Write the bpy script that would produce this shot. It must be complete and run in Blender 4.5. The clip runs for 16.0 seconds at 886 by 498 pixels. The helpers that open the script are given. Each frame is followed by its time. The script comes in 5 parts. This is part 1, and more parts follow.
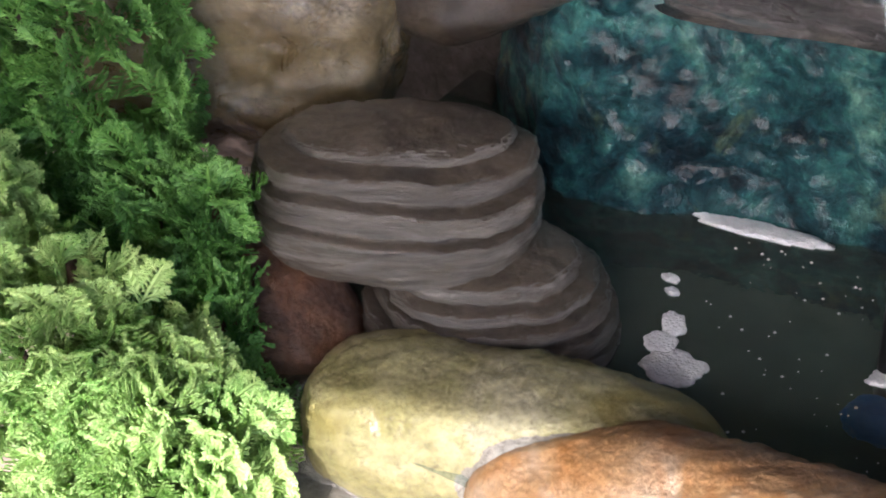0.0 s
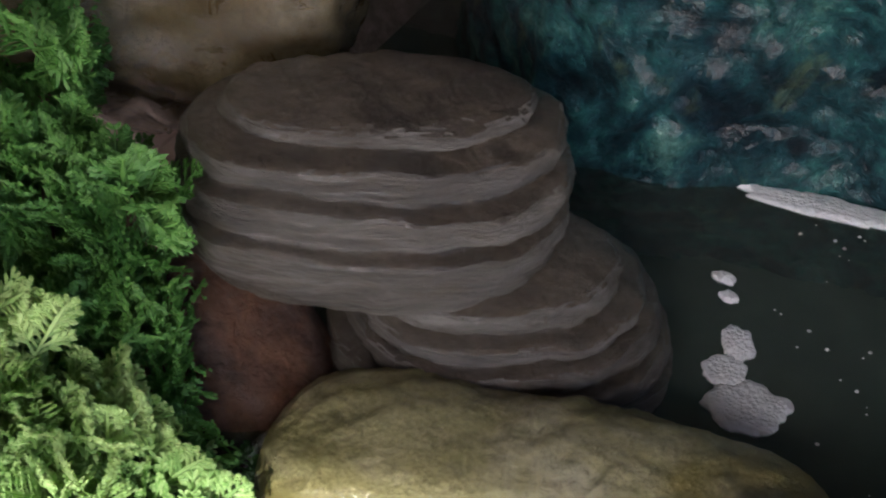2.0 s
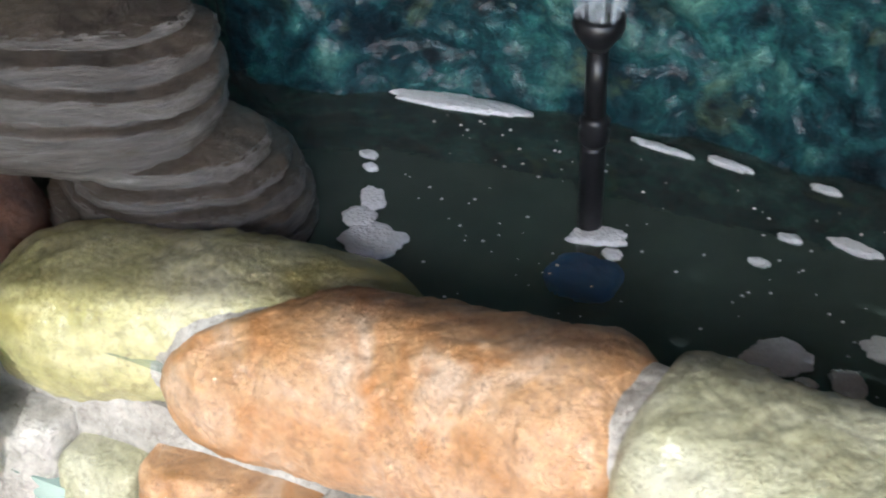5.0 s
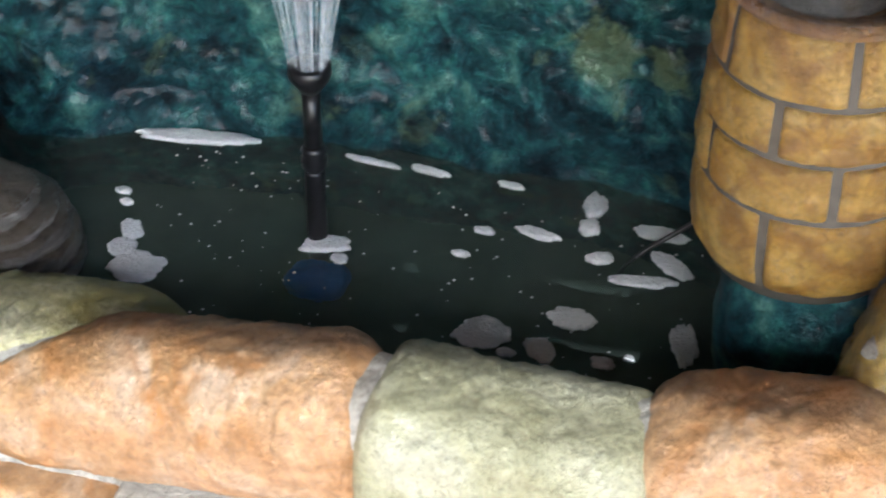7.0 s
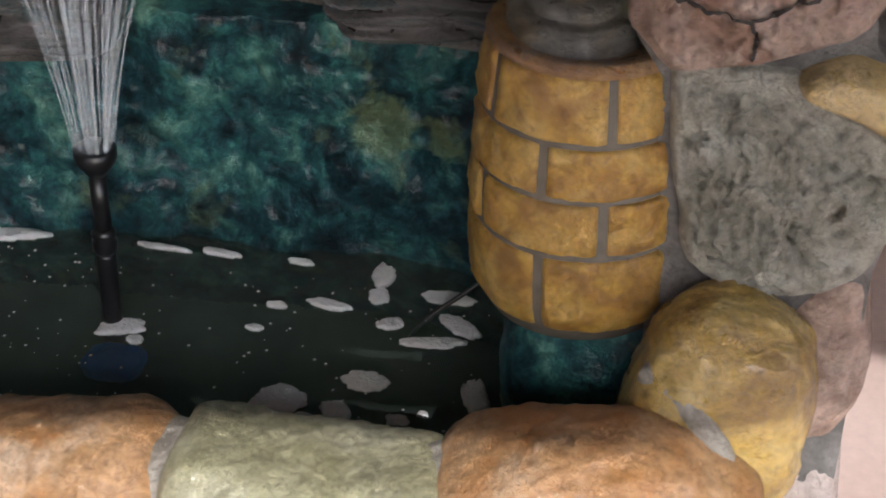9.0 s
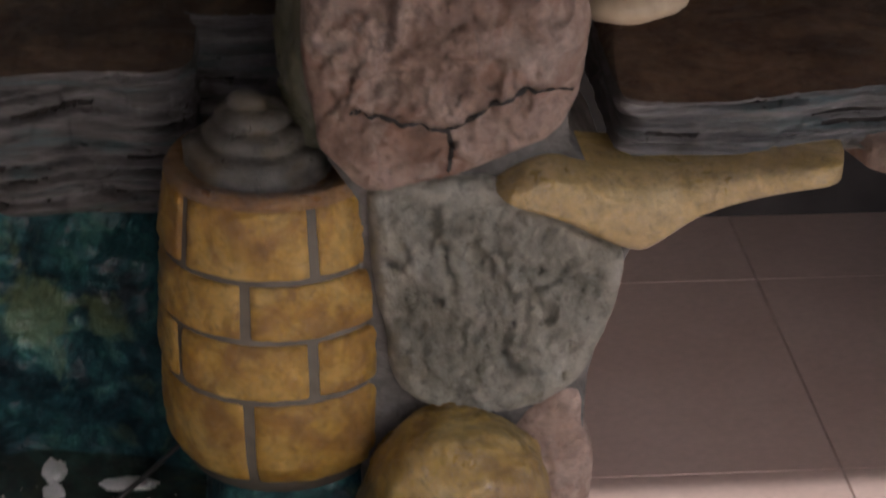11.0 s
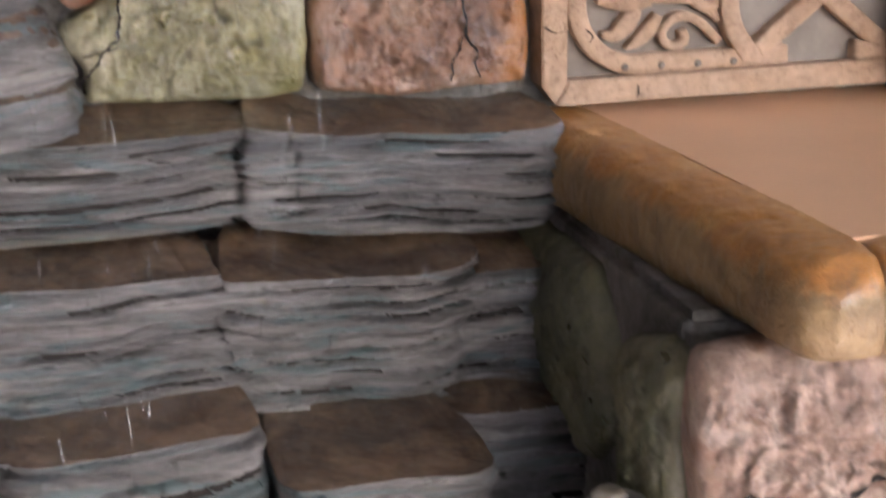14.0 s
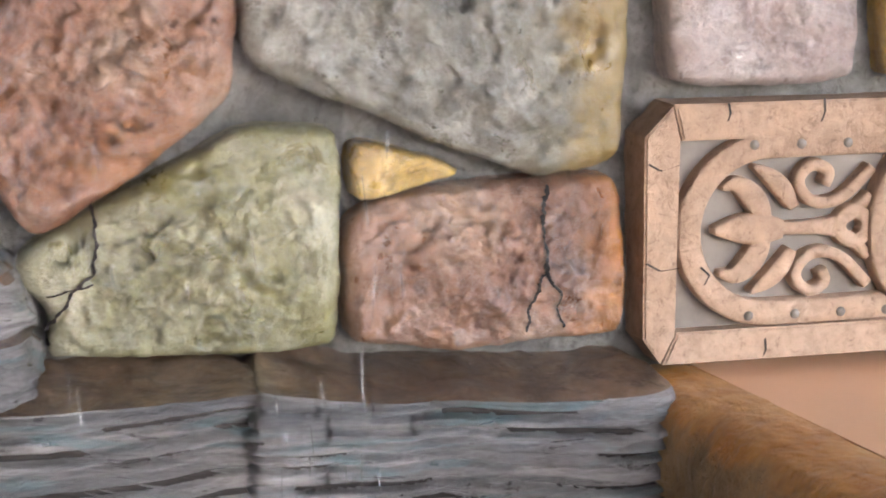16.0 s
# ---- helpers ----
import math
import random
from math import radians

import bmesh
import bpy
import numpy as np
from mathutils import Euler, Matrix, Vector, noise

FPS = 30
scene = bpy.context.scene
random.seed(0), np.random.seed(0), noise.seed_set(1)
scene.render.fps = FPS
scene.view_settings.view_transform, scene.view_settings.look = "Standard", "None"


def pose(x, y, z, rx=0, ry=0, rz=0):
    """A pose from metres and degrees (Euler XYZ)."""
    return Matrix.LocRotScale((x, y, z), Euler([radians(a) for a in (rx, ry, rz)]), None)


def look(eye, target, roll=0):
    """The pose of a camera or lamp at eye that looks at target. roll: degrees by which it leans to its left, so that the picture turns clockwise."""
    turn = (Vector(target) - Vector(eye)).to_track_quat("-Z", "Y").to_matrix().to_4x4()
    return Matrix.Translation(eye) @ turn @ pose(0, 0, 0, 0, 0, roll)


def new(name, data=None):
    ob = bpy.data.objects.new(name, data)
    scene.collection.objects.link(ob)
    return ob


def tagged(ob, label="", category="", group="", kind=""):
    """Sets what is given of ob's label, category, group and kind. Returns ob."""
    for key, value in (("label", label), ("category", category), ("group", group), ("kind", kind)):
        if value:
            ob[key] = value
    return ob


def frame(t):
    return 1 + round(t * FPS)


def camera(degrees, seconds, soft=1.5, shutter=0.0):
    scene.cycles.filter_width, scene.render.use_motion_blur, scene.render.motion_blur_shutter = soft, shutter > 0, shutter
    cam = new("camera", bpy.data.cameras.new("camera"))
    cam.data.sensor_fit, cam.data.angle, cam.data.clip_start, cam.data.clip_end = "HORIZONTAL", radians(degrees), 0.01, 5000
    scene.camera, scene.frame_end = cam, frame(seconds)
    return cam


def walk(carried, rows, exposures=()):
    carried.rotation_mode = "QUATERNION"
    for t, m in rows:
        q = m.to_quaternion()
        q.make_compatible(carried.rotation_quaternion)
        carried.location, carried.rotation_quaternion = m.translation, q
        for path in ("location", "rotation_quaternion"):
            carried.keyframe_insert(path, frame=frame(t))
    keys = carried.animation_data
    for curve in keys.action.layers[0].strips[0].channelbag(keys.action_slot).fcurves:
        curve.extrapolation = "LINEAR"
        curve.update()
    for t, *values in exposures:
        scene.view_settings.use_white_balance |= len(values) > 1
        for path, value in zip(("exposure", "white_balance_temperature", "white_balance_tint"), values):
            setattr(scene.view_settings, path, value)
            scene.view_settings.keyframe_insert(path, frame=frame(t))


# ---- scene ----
cam = camera(25.0, 16.0, soft=1.8, shutter=0.4)
PATH = [
    (0, (0.36, -1.458, 1.591), (-0.574, -0.115, 0.44), -0.7),
    (0.5, (0.251, -1.377, 1.549), (-0.615, -0.025, 0.356), 0.2),
    (1, (0.131, -1.299, 1.497), (-0.655, 0.062, 0.26), 1.3),
    (1.5, (0.045, -1.213, 1.44), (-0.706, 0.152, 0.186), 1.8),
    (2, (-0.006, -1.138, 1.39), (-0.748, 0.226, 0.129), 2.0),
    (2.5, (-0.007, -1.119, 1.373), (-0.718, 0.246, 0.096), 2.6),
    (3, (0.044, -1.144, 1.358), (-0.648, 0.234, 0.084), 2.3),
    (3.5, (0.133, -1.201, 1.378), (-0.594, 0.151, 0.096), 0.9),
    (4, (0.241, -1.275, 1.401), (-0.516, 0.092, 0.153), 0.1),
    (4.5, (0.351, -1.349, 1.438), (-0.41, 0.077, 0.26), 0.2),
    (7, (0.53, -1.653, 1.76), (0.053, -0.146, 0.536), -0.1),
    (7.5, (0.529, -1.687, 1.792), (0.128, -0.139, 0.59), 0.0),
    (8, (0.556, -1.745, 1.795), (0.201, -0.168, 0.617), 0.0),
    (10.5, (0.589, -1.735, 1.594), (0.506, 0.02, 0.639), 0.9),
    (11, (0.438, -1.73, 1.618), (0.564, 0.049, 0.713), 0.2),
    (11.5, (0.285, -1.733, 1.632), (0.564, 0.059, 0.789), -1.0),
    (12, (0.194, -1.767, 1.634), (0.499, 0.029, 0.808), -0.9),
    (12.5, (0.067, -1.741, 1.651), (0.451, 0.053, 0.856), -0.5),
    (13, (-0.06, -1.674, 1.672), (0.472, 0.114, 0.952), -0.4),
    (13.5, (-0.159, -1.647, 1.67), (0.396, 0.161, 1.021), 0.0),
    (14, (-0.18, -1.678, 1.672), (0.303, 0.176, 1.099), -0.2),
    (14.5, (-0.244, -1.611, 1.69), (0.292, 0.266, 1.252), 1.0),
    (15, (-0.228, -1.487, 1.666), (0.305, 0.403, 1.288), 1.0),
    (15.5, (-0.179, -1.318, 1.619), (0.33, 0.581, 1.252), 0.7),
    (16, (-0.119, -1.189, 1.595), (0.383, 0.713, 1.235), 0.5),
]
walk(cam, [(t, look(e, g, r)) for t, e, g, r in PATH], [(0, 1.85, 5850, 16), (1, 1.75, 5850, 16), (2, 1.25, 5800, 14), (2.5, 1.85, 5650, 12), (3, 2.15, 5500, 10), (4.5, 1.8, 5400, 8), (7, 1.85, 5400, 6), (8, 1.6, 5600, 7), (10.5, 0.65, 6100, 16), (11, 0.55, 6100, 16), (12, 1.15, 5950, 14), (13, 1.65, 6100, 15), (13.5, 2.15, 6100, 16), (14, 2.75, 5850, 13), (15, 3.15, 5650, 10), (16, 3.2, 5600, 10)])

# ---------------------------------------------------------------- light
SUN = Vector((0.22, -0.80, 0.57)).normalized()
world = bpy.data.worlds.new("daylight")
scene.world = world
world.use_nodes = True
wn, wl = world.node_tree.nodes, world.node_tree.links
sky = wn.new("ShaderNodeTexSky")
sky.sky_type, sky.sun_disc = "NISHITA", False
sky.air_density, sky.dust_density, sky.ozone_density = 0.9, 2.2, 0.8
sky.sun_elevation = math.asin(SUN.z)
sky.sun_rotation = math.atan2(SUN.x, SUN.y)
wn["Background"].inputs["Strength"].default_value = 0.15
wl.new(sky.outputs[0], wn["Background"].inputs["Color"])

sun = new("sun", bpy.data.lights.new("sun", "SUN"))
sun.data.energy, sun.data.angle, sun.data.color = 2.35, radians(0.35), (1.0, 0.95, 0.87)
sun.matrix_world = look(SUN * 10, (0, 0, 0))


# ---------------------------------------------------------------- materials
def ramp(nt, fac, stops):
    r = nt.nodes.new("ShaderNodeValToRGB")
    els = r.color_ramp.elements
    while len(els) < len(stops):
        els.new(0.5)
    for e, (p, c) in zip(els, stops):
        e.position, e.color = p, (*c, 1)
    nt.links.new(fac, r.inputs[0])
    return r.outputs[0]


def noise_tex(nt, vec, scale, detail=6, rough=0.6, dist=0.0):
    n = nt.nodes.new("ShaderNodeTexNoise")
    n.inputs["Scale"].default_value, n.inputs["Detail"].default_value = scale, detail
    n.inputs["Roughness"].default_value, n.inputs["Distortion"].default_value = rough, dist
    nt.links.new(vec, n.inputs["Vector"])
    return n.outputs[0]


def mixed(nt, fac, a, b, mode="MIX"):
    m = nt.nodes.new("ShaderNodeMix")
    m.data_type, m.blend_type = "RGBA", mode
    for sock, v in ((m.inputs[0], fac), (m.inputs[6], a), (m.inputs[7], b)):
        if isinstance(v, (int, float)):
            sock.default_value = v
        elif isinstance(v, tuple):
            sock.default_value = (*v, 1)
        else:
            nt.links.new(v, sock)
    return m.outputs[2]


def new_mat(name):
    m = bpy.data.materials.new(name)
    m.use_nodes = True
    nt = m.node_tree
    tc = nt.nodes.new("ShaderNodeTexCoord")
    return m, nt, nt.nodes["Principled BSDF"], tc.outputs["Object"]


def bump(nt, bsdf, heights, strength=0.5, dist=0.004):
    prev = None
    for h, k in heights:
        b = nt.nodes.new("ShaderNodeBump")
        b.inputs["Strength"].default_value, b.inputs["Distance"].default_value = strength, dist * k
        nt.links.new(h, b.inputs["Height"])
        if prev:
            nt.links.new(prev, b.inputs["Normal"])
        prev = b.outputs[0]
    nt.links.new(prev, bsdf.inputs["Normal"])


def stone_mat(name, dark, mid, light, accent=None, scale=9, rough=(0.22, 0.5), relief=0.006, fine=70, stretch=(1, 1, 1), coat=0.4, strength=1.0, end=None):
    """Painted and varnished cast stone: blotches at two scales, scuffs, pits, uneven gloss."""
    m, nt, bsdf, co = new_mat(name)
    mp = nt.nodes.new("ShaderNodeMapping")
    mp.inputs["Scale"].default_value = stretch
    nt.links.new(co, mp.inputs[0])
    co = mp.outputs[0]
    big = noise_tex(nt, co, scale, 5, 0.62, 0.6)
    col = ramp(nt, big, [(0.36, dark), (0.50, mid), (0.64, light)])
    small = noise_tex(nt, co, fine, 6, 0.65, 0.3)
    col = mixed(nt, 0.75, col, ramp(nt, small, [(0.30, (0.62, 0.58, 0.54)), (0.52, (1, 1, 1)), (0.75, (1.25, 1.22, 1.18))]), "MULTIPLY")
    chips = noise_tex(nt, co, scale * 2.0 + 80, 10, 0.75, 1.0)
    col = mixed(nt, 0.7, col, ramp(nt, chips, [(0.34, (0.45, 0.40, 0.36)), (0.46, (1, 1, 1)), (0.70, (1.12, 1.12, 1.12))]), "MULTIPLY")
    if accent:
        spot = noise_tex(nt, co, scale * 0.8 + 2.3, 4, 0.55, 0.9)
        col = mixed(nt, ramp(nt, spot, [(0.52, (0, 0, 0)), (0.66, (0.85, 0.85, 0.85))]), col, accent)
    if end:
        sep = nt.nodes.new("ShaderNodeSeparateXYZ")
        nt.links.new(co, sep.inputs[0])
        ad = nt.nodes.new("ShaderNodeMath")
        ad.operation = "MULTIPLY_ADD"
        ad.inputs[1].default_value = 0.09
        nt.links.new(big, ad.inputs[0])
        nt.links.new(sep.outputs["X"], ad.inputs[2])
        mr = nt.nodes.new("ShaderNodeMapRange")
        mr.inputs["From Min"].default_value, mr.inputs["From Max"].default_value = end[0] + 0.035, end[0] + 0.065
        nt.links.new(ad.outputs[0], mr.inputs[0])
        col = mixed(nt, mr.outputs[0], col, end[1])
    nt.links.new(col, bsdf.inputs["Base Color"])
    mid_n = noise_tex(nt, co, scale * 3.1, 8, 0.68, 0.8)
    rr = nt.nodes.new("ShaderNodeMapRange")
    rr.inputs["From Min"].default_value, rr.inputs["From Max"].default_value = 0.3, 0.7
    rr.inputs["To Min"].default_value, rr.inputs["To Max"].default_value = rough
    nt.links.new(mid_n, rr.inputs[0])
    nt.links.new(rr.outputs[0], bsdf.inputs["Roughness"])
    bsdf.inputs["Coat Weight"].default_value, bsdf.inputs["Coat Roughness"].default_value = min(1, coat * 2.4), 0.07
    bsdf.inputs["Coat IOR"].default_value = 1.75
    bump(nt, bsdf, [(mid_n, 2.6), (chips, 3.6), (small, 1.4)], strength, relief)
    varnish = nt.nodes.new("ShaderNodeBump")
    varnish.inputs["Strength"].default_value, varnish.inputs["Distance"].default_value = strength, relief * 1.5
    nt.links.new(mid_n, varnish.inputs["Height"])
    nt.links.new(varnish.outputs[0], bsdf.inputs["Coat Normal"])
    return m


def plain_mat(name, col, rough=0.5, var=0.25, scale=30, metal=0.0, relief=0.001):
    m, nt, bsdf, co = new_mat(name)
    n = noise_tex(nt, co, scale, 6, 0.6)
    lo, hi = tuple(c * (1 - var) for c in col), tuple(min(1, c * (1 + var)) for c in col)
    nt.links.new(ramp(nt, n, [(0.3, lo), (0.7, hi)]), bsdf.inputs["Base Color"])
    bsdf.inputs["Roughness"].default_value, bsdf.inputs["Metallic"].default_value = rough, metal
    bump(nt, bsdf, [(n, 1.0)], 0.5, relief)
    return m


M_RED = stone_mat("red_brown_stone", (0.16, 0.055, 0.02), (0.38, 0.16, 0.07), (0.54, 0.35, 0.23), (0.42, 0.17, 0.04))
M_GREY = stone_mat("grey_stone", (0.19, 0.175, 0.135), (0.35, 0.33, 0.27), (0.50, 0.475, 0.40), (0.25, 0.22, 0.13), end=(0.385, (0.40, 0.28, 0.08)))
M_GREYP = stone_mat("pale_grey_stone", (0.38, 0.365, 0.29), (0.53, 0.51, 0.42), (0.64, 0.62, 0.53), None, 14, (0.4, 0.65), 0.008, coat=0.15)
M_GREEN = stone_mat("olive_stone", (0.22, 0.20, 0.075), (0.42, 0.39, 0.21), (0.60, 0.56, 0.37), (0.30, 0.27, 0.07))
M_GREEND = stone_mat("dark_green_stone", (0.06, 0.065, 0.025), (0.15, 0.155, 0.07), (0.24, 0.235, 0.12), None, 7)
M_YEL = stone_mat("yellow_stone", (0.44, 0.25, 0.03), (0.66, 0.42, 0.07), (0.76, 0.56, 0.18), None, 10)
M_PINK = stone_mat("pink_stone", (0.42, 0.27, 0.20), (0.60, 0.43, 0.34), (0.70, 0.56, 0.47), (0.34, 0.17, 0.10), 11, (0.35, 0.6), 0.006, coat=0.2)
M_YELP = stone_mat("pale_yellow_stone", (0.58, 0.40, 0.11), (0.74, 0.53, 0.19), (0.82, 0.64, 0.31), None, 10)
M_PINKP = stone_mat("pale_pink_stone", (0.45, 0.32, 0.27), (0.58, 0.46, 0.41), (0.66, 0.56, 0.51), None, 9)
M_BROWN = stone_mat("brown_stone", (0.18, 0.075, 0.035), (0.37, 0.18, 0.095), (0.52, 0.33, 0.21), (0.34, 0.15, 0.07), 8, end=(0.395, (0.52, 0.20, 0.03)))
M_RIMY = stone_mat("pale_yellow_rim_stone", (0.40, 0.36, 0.13), (0.52, 0.47, 0.22), (0.62, 0.57, 0.36), (0.34, 0.28, 0.07), 7, (0.32, 0.6), 0.003, coat=0.25)
M_RIMO = stone_mat("orange_rim_stone", (0.46, 0.22, 0.07), (0.58, 0.33, 0.15), (0.66, 0.46, 0.30), (0.50, 0.20, 0.04), 9, (0.3, 0.6), 0.004, coat=0.25)
M_RIMG = stone_mat("pale_green_rim_stone", (0.38, 0.35, 0.19), (0.48, 0.45, 0.27), (0.58, 0.55, 0.38), None, 9, (0.35, 0.6), 0.004, coat=0.2)
M_LOW = stone_mat("pale_lower_stone", (0.42, 0.38, 0.32), (0.55, 0.50, 0.42), (0.66, 0.60, 0.52), None, 9)
M_OCH = stone_mat("ochre_boulder", (0.12, 0.085, 0.04), (0.28, 0.205, 0.09), (0.42, 0.33, 0.18), (0.20, 0.13, 0.05), 6, (0.16, 0.5), 0.006, coat=0.6)
# brown boulder colour, also used for the shade above the pool wall
M_DBR = stone_mat("brown_boulder_and_recess_shade", (0.05, 0.035, 0.025), (0.11, 0.08, 0.055), (0.17, 0.13, 0.09), None, 8)
M_REDB = stone_mat("dark_red_boulder", (0.06, 0.022, 0.009), (0.14, 0.056, 0.024), (0.23, 0.10, 0.048), None, 10, (0.4, 0.7), coat=0.12)
M_LEDGE = stone_mat("layered_rock", (0.10, 0.082, 0.062), (0.18, 0.155, 0.126), (0.30, 0.27, 0.235), (0.13, 0.10, 0.06), 8, (0.25, 0.5), 0.003, 60, (1, 1, 8), coat=0.45)
M_LEDGET = stone_mat("ledge_top", (0.085, 0.065, 0.045), (0.145, 0.11, 0.075), (0.21, 0.17, 0.125), None, 9, (0.3, 0.6), 0.003)
M_STRATA = stone_mat("strata_rock", (0.050, 0.046, 0.046), (0.165, 0.150, 0.147), (0.37, 0.34, 0.33), (0.09, 0.155, 0.165), 7, (0.22, 0.5), 0.004, 60, (1, 1, 7), coat=0.42)
M_STRATAT = stone_mat("strata_top", (0.07, 0.04, 0.02), (0.15, 0.085, 0.042), (0.24, 0.15, 0.085), None, 12, (0.35, 0.65), 0.003)


def teal_mat():
    """Rock painted in sponged blues and greens under wet varnish."""
    m, nt, bsdf, co = new_mat("teal_painted_rock")
    big, mid, fine = noise_tex(nt, co, 6, 5, 0.6, 0.5), noise_tex(nt, co, 17, 6, 0.62, 0.35), noise_tex(nt, co, 75, 6, 0.7, 0.2)
    col = ramp(nt, mid, [(0.36, (0.003, 0.013, 0.020)), (0.47, (0.011, 0.054, 0.066)), (0.57, (0.032, 0.125, 0.122)), (0.70, (0.12, 0.26, 0.21))])
    col = mixed(nt, 0.85, col, ramp(nt, big, [(0.32, (0.25, 0.35, 0.5)), (0.5, (1, 1, 1)), (0.68, (1.4, 1.35, 1.3))]), "MULTIPLY")
    col = mixed(nt, 0.8, col, ramp(nt, fine, [(0.32, (0.35, 0.4, 0.45)), (0.5, (1, 1, 1)), (0.70, (1.7, 1.6, 1.5))]), "MULTIPLY")
    spot = noise_tex(nt, co, 11, 5, 0.6, 1.0)
    col = mixed(nt, ramp(nt, spot, [(0.58, (0, 0, 0)), (0.70, (0.5, 0.5, 0.5))]), col, (0.20, 0.26, 0.12))
    nt.links.new(col, bsdf.inputs["Base Color"])
    bsdf.inputs["Roughness"].default_value = 0.55
    bsdf.inputs["Coat Weight"].default_value, bsdf.inputs["Coat Roughness"].default_value = 0.38, 0.06
    bsdf.inputs["Specular IOR Level"].default_value = 0.25
    bump(nt, bsdf, [(mid, 2.0), (fine, 1.0)], 0.9, 0.008)
    wet = nt.nodes.new("ShaderNodeBump")
    wet.inputs["Strength"].default_value, wet.inputs["Distance"].default_value = 0.8, 0.010
    nt.links.new(mid, wet.inputs["Height"])
    nt.links.new(wet.outputs[0], bsdf.inputs["Coat Normal"])
    return m


M_TEAL = teal_mat()
M_BRICK = stone_mat("ochre_brick", (0.44, 0.22, 0.025), (0.64, 0.37, 0.055), (0.75, 0.50, 0.13), (0.34, 0.16, 0.02), 16, (0.35, 0.6), 0.004, coat=0.2)
M_BRTOP = stone_mat("orange_tower_top", (0.24, 0.10, 0.02), (0.40, 0.19, 0.04), (0.50, 0.28, 0.08), None, 20)
M_CAP = stone_mat("grey_cap_stone", (0.09, 0.08, 0.065), (0.19, 0.17, 0.135), (0.34, 0.31, 0.25), (0.20, 0.14, 0.06), 14)
M_MORTAR = stone_mat("grey_mortar", (0.12, 0.113, 0.105), (0.20, 0.19, 0.178), (0.28, 0.265, 0.25), None, 14, (0.5, 0.8), 0.003, coat=0.0)
M_MORTARP = stone_mat("pale_mortar", (0.34, 0.30, 0.25), (0.44, 0.40, 0.34), (0.54, 0.50, 0.44), None, 14, (0.5, 0.8), 0.003, coat=0.0)
def slab_mat(name, side_dark, side_mid, side_light, line, fuzz):
    """Edge stone orange above a ragged line and in the given side colours below it."""
    m, nt, bsdf, co = new_mat(name)
    sep = nt.nodes.new("ShaderNodeSeparateXYZ")
    nt.links.new(co, sep.inputs[0])
    big, small, rag = noise_tex(nt, co, 9, 6, 0.65, 0.5), noise_tex(nt, co, 75, 7, 0.7, 0.4), noise_tex(nt, co, 22, 6, 0.7, 0.6)
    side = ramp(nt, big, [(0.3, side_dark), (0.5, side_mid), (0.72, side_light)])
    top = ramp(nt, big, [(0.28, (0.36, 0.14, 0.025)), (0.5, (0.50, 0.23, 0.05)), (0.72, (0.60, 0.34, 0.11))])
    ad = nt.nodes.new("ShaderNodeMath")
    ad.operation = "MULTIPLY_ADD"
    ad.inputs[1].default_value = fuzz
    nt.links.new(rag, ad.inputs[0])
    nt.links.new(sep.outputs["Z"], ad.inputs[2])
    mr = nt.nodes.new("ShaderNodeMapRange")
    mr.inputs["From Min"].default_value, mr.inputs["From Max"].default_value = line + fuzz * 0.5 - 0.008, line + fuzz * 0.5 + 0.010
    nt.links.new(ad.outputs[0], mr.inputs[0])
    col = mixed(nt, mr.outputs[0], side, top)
    col = mixed(nt, 0.8, col, ramp(nt, small, [(0.3, (0.66, 0.6, 0.55)), (0.5, (1, 1, 1)), (0.75, (1.3, 1.28, 1.25))]), "MULTIPLY")
    nt.links.new(col, bsdf.inputs["Base Color"])
    bsdf.inputs["Roughness"].default_value = 0.34
    bsdf.inputs["Coat Weight"].default_value, bsdf.inputs["Coat Roughness"].default_value = 0.4, 0.2
    bump(nt, bsdf, [(rag, 1.6), (small, 1.3)], 1.0, 0.006)
    return m


# below the line the side edge is darker than the front edge
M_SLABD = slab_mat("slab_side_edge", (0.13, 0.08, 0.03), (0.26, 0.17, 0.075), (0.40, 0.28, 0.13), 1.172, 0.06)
M_SLABS = slab_mat("slab_front_edge", (0.52, 0.34, 0.20), (0.64, 0.46, 0.31), (0.74, 0.58, 0.45), 1.180, 0.012)
M_SLABT = plain_mat("slab_top", (0.66, 0.385, 0.215), 0.35, 0.06, 5)
# near-black: the shade inside the arched recess is put into this colour
M_RECSHADE = plain_mat("recess_shade", (0.045, 0.04, 0.04), 0.8, 0.3, 9)
M_MORTD = plain_mat("dark_mortar", (0.10, 0.085, 0.065), 0.8, 0.3, 40, relief=0.002)
M_PANEL = stone_mat("carved_panel", (0.31, 0.20, 0.13), (0.365, 0.245, 0.165), (0.41, 0.285, 0.20), None, 6, (0.55, 0.75), 0.001, 60, coat=0.0)
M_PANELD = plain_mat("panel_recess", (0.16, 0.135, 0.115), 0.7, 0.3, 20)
M_CRACK = plain_mat("crack", (0.025, 0.02, 0.017), 0.9, 0.3, 60)
M_BLACK = plain_mat("black_plastic", (0.012, 0.012, 0.013), 0.32, 0.3, 40)
M_GREYPL = plain_mat("grey_plaster", (0.22, 0.215, 0.21), 0.6, 0.2, 12)
M_BEIGE = plain_mat("beige_corbel", (0.36, 0.29, 0.20), 0.55, 0.25, 25)
M_BLUE = plain_mat("blue_plastic", (0.03, 0.20, 0.72), 0.4, 0.3, 20)
M_BED = plain_mat("pool_bed", (0.19, 0.235, 0.195), 0.8, 0.25, 9, relief=0.006)
# dark colour of unseen surfaces that only cut bounce and fill light
M_LIGHTCUT = plain_mat("light_cut_dark", (0.055, 0.042, 0.032), 0.7, 0.3, 4)
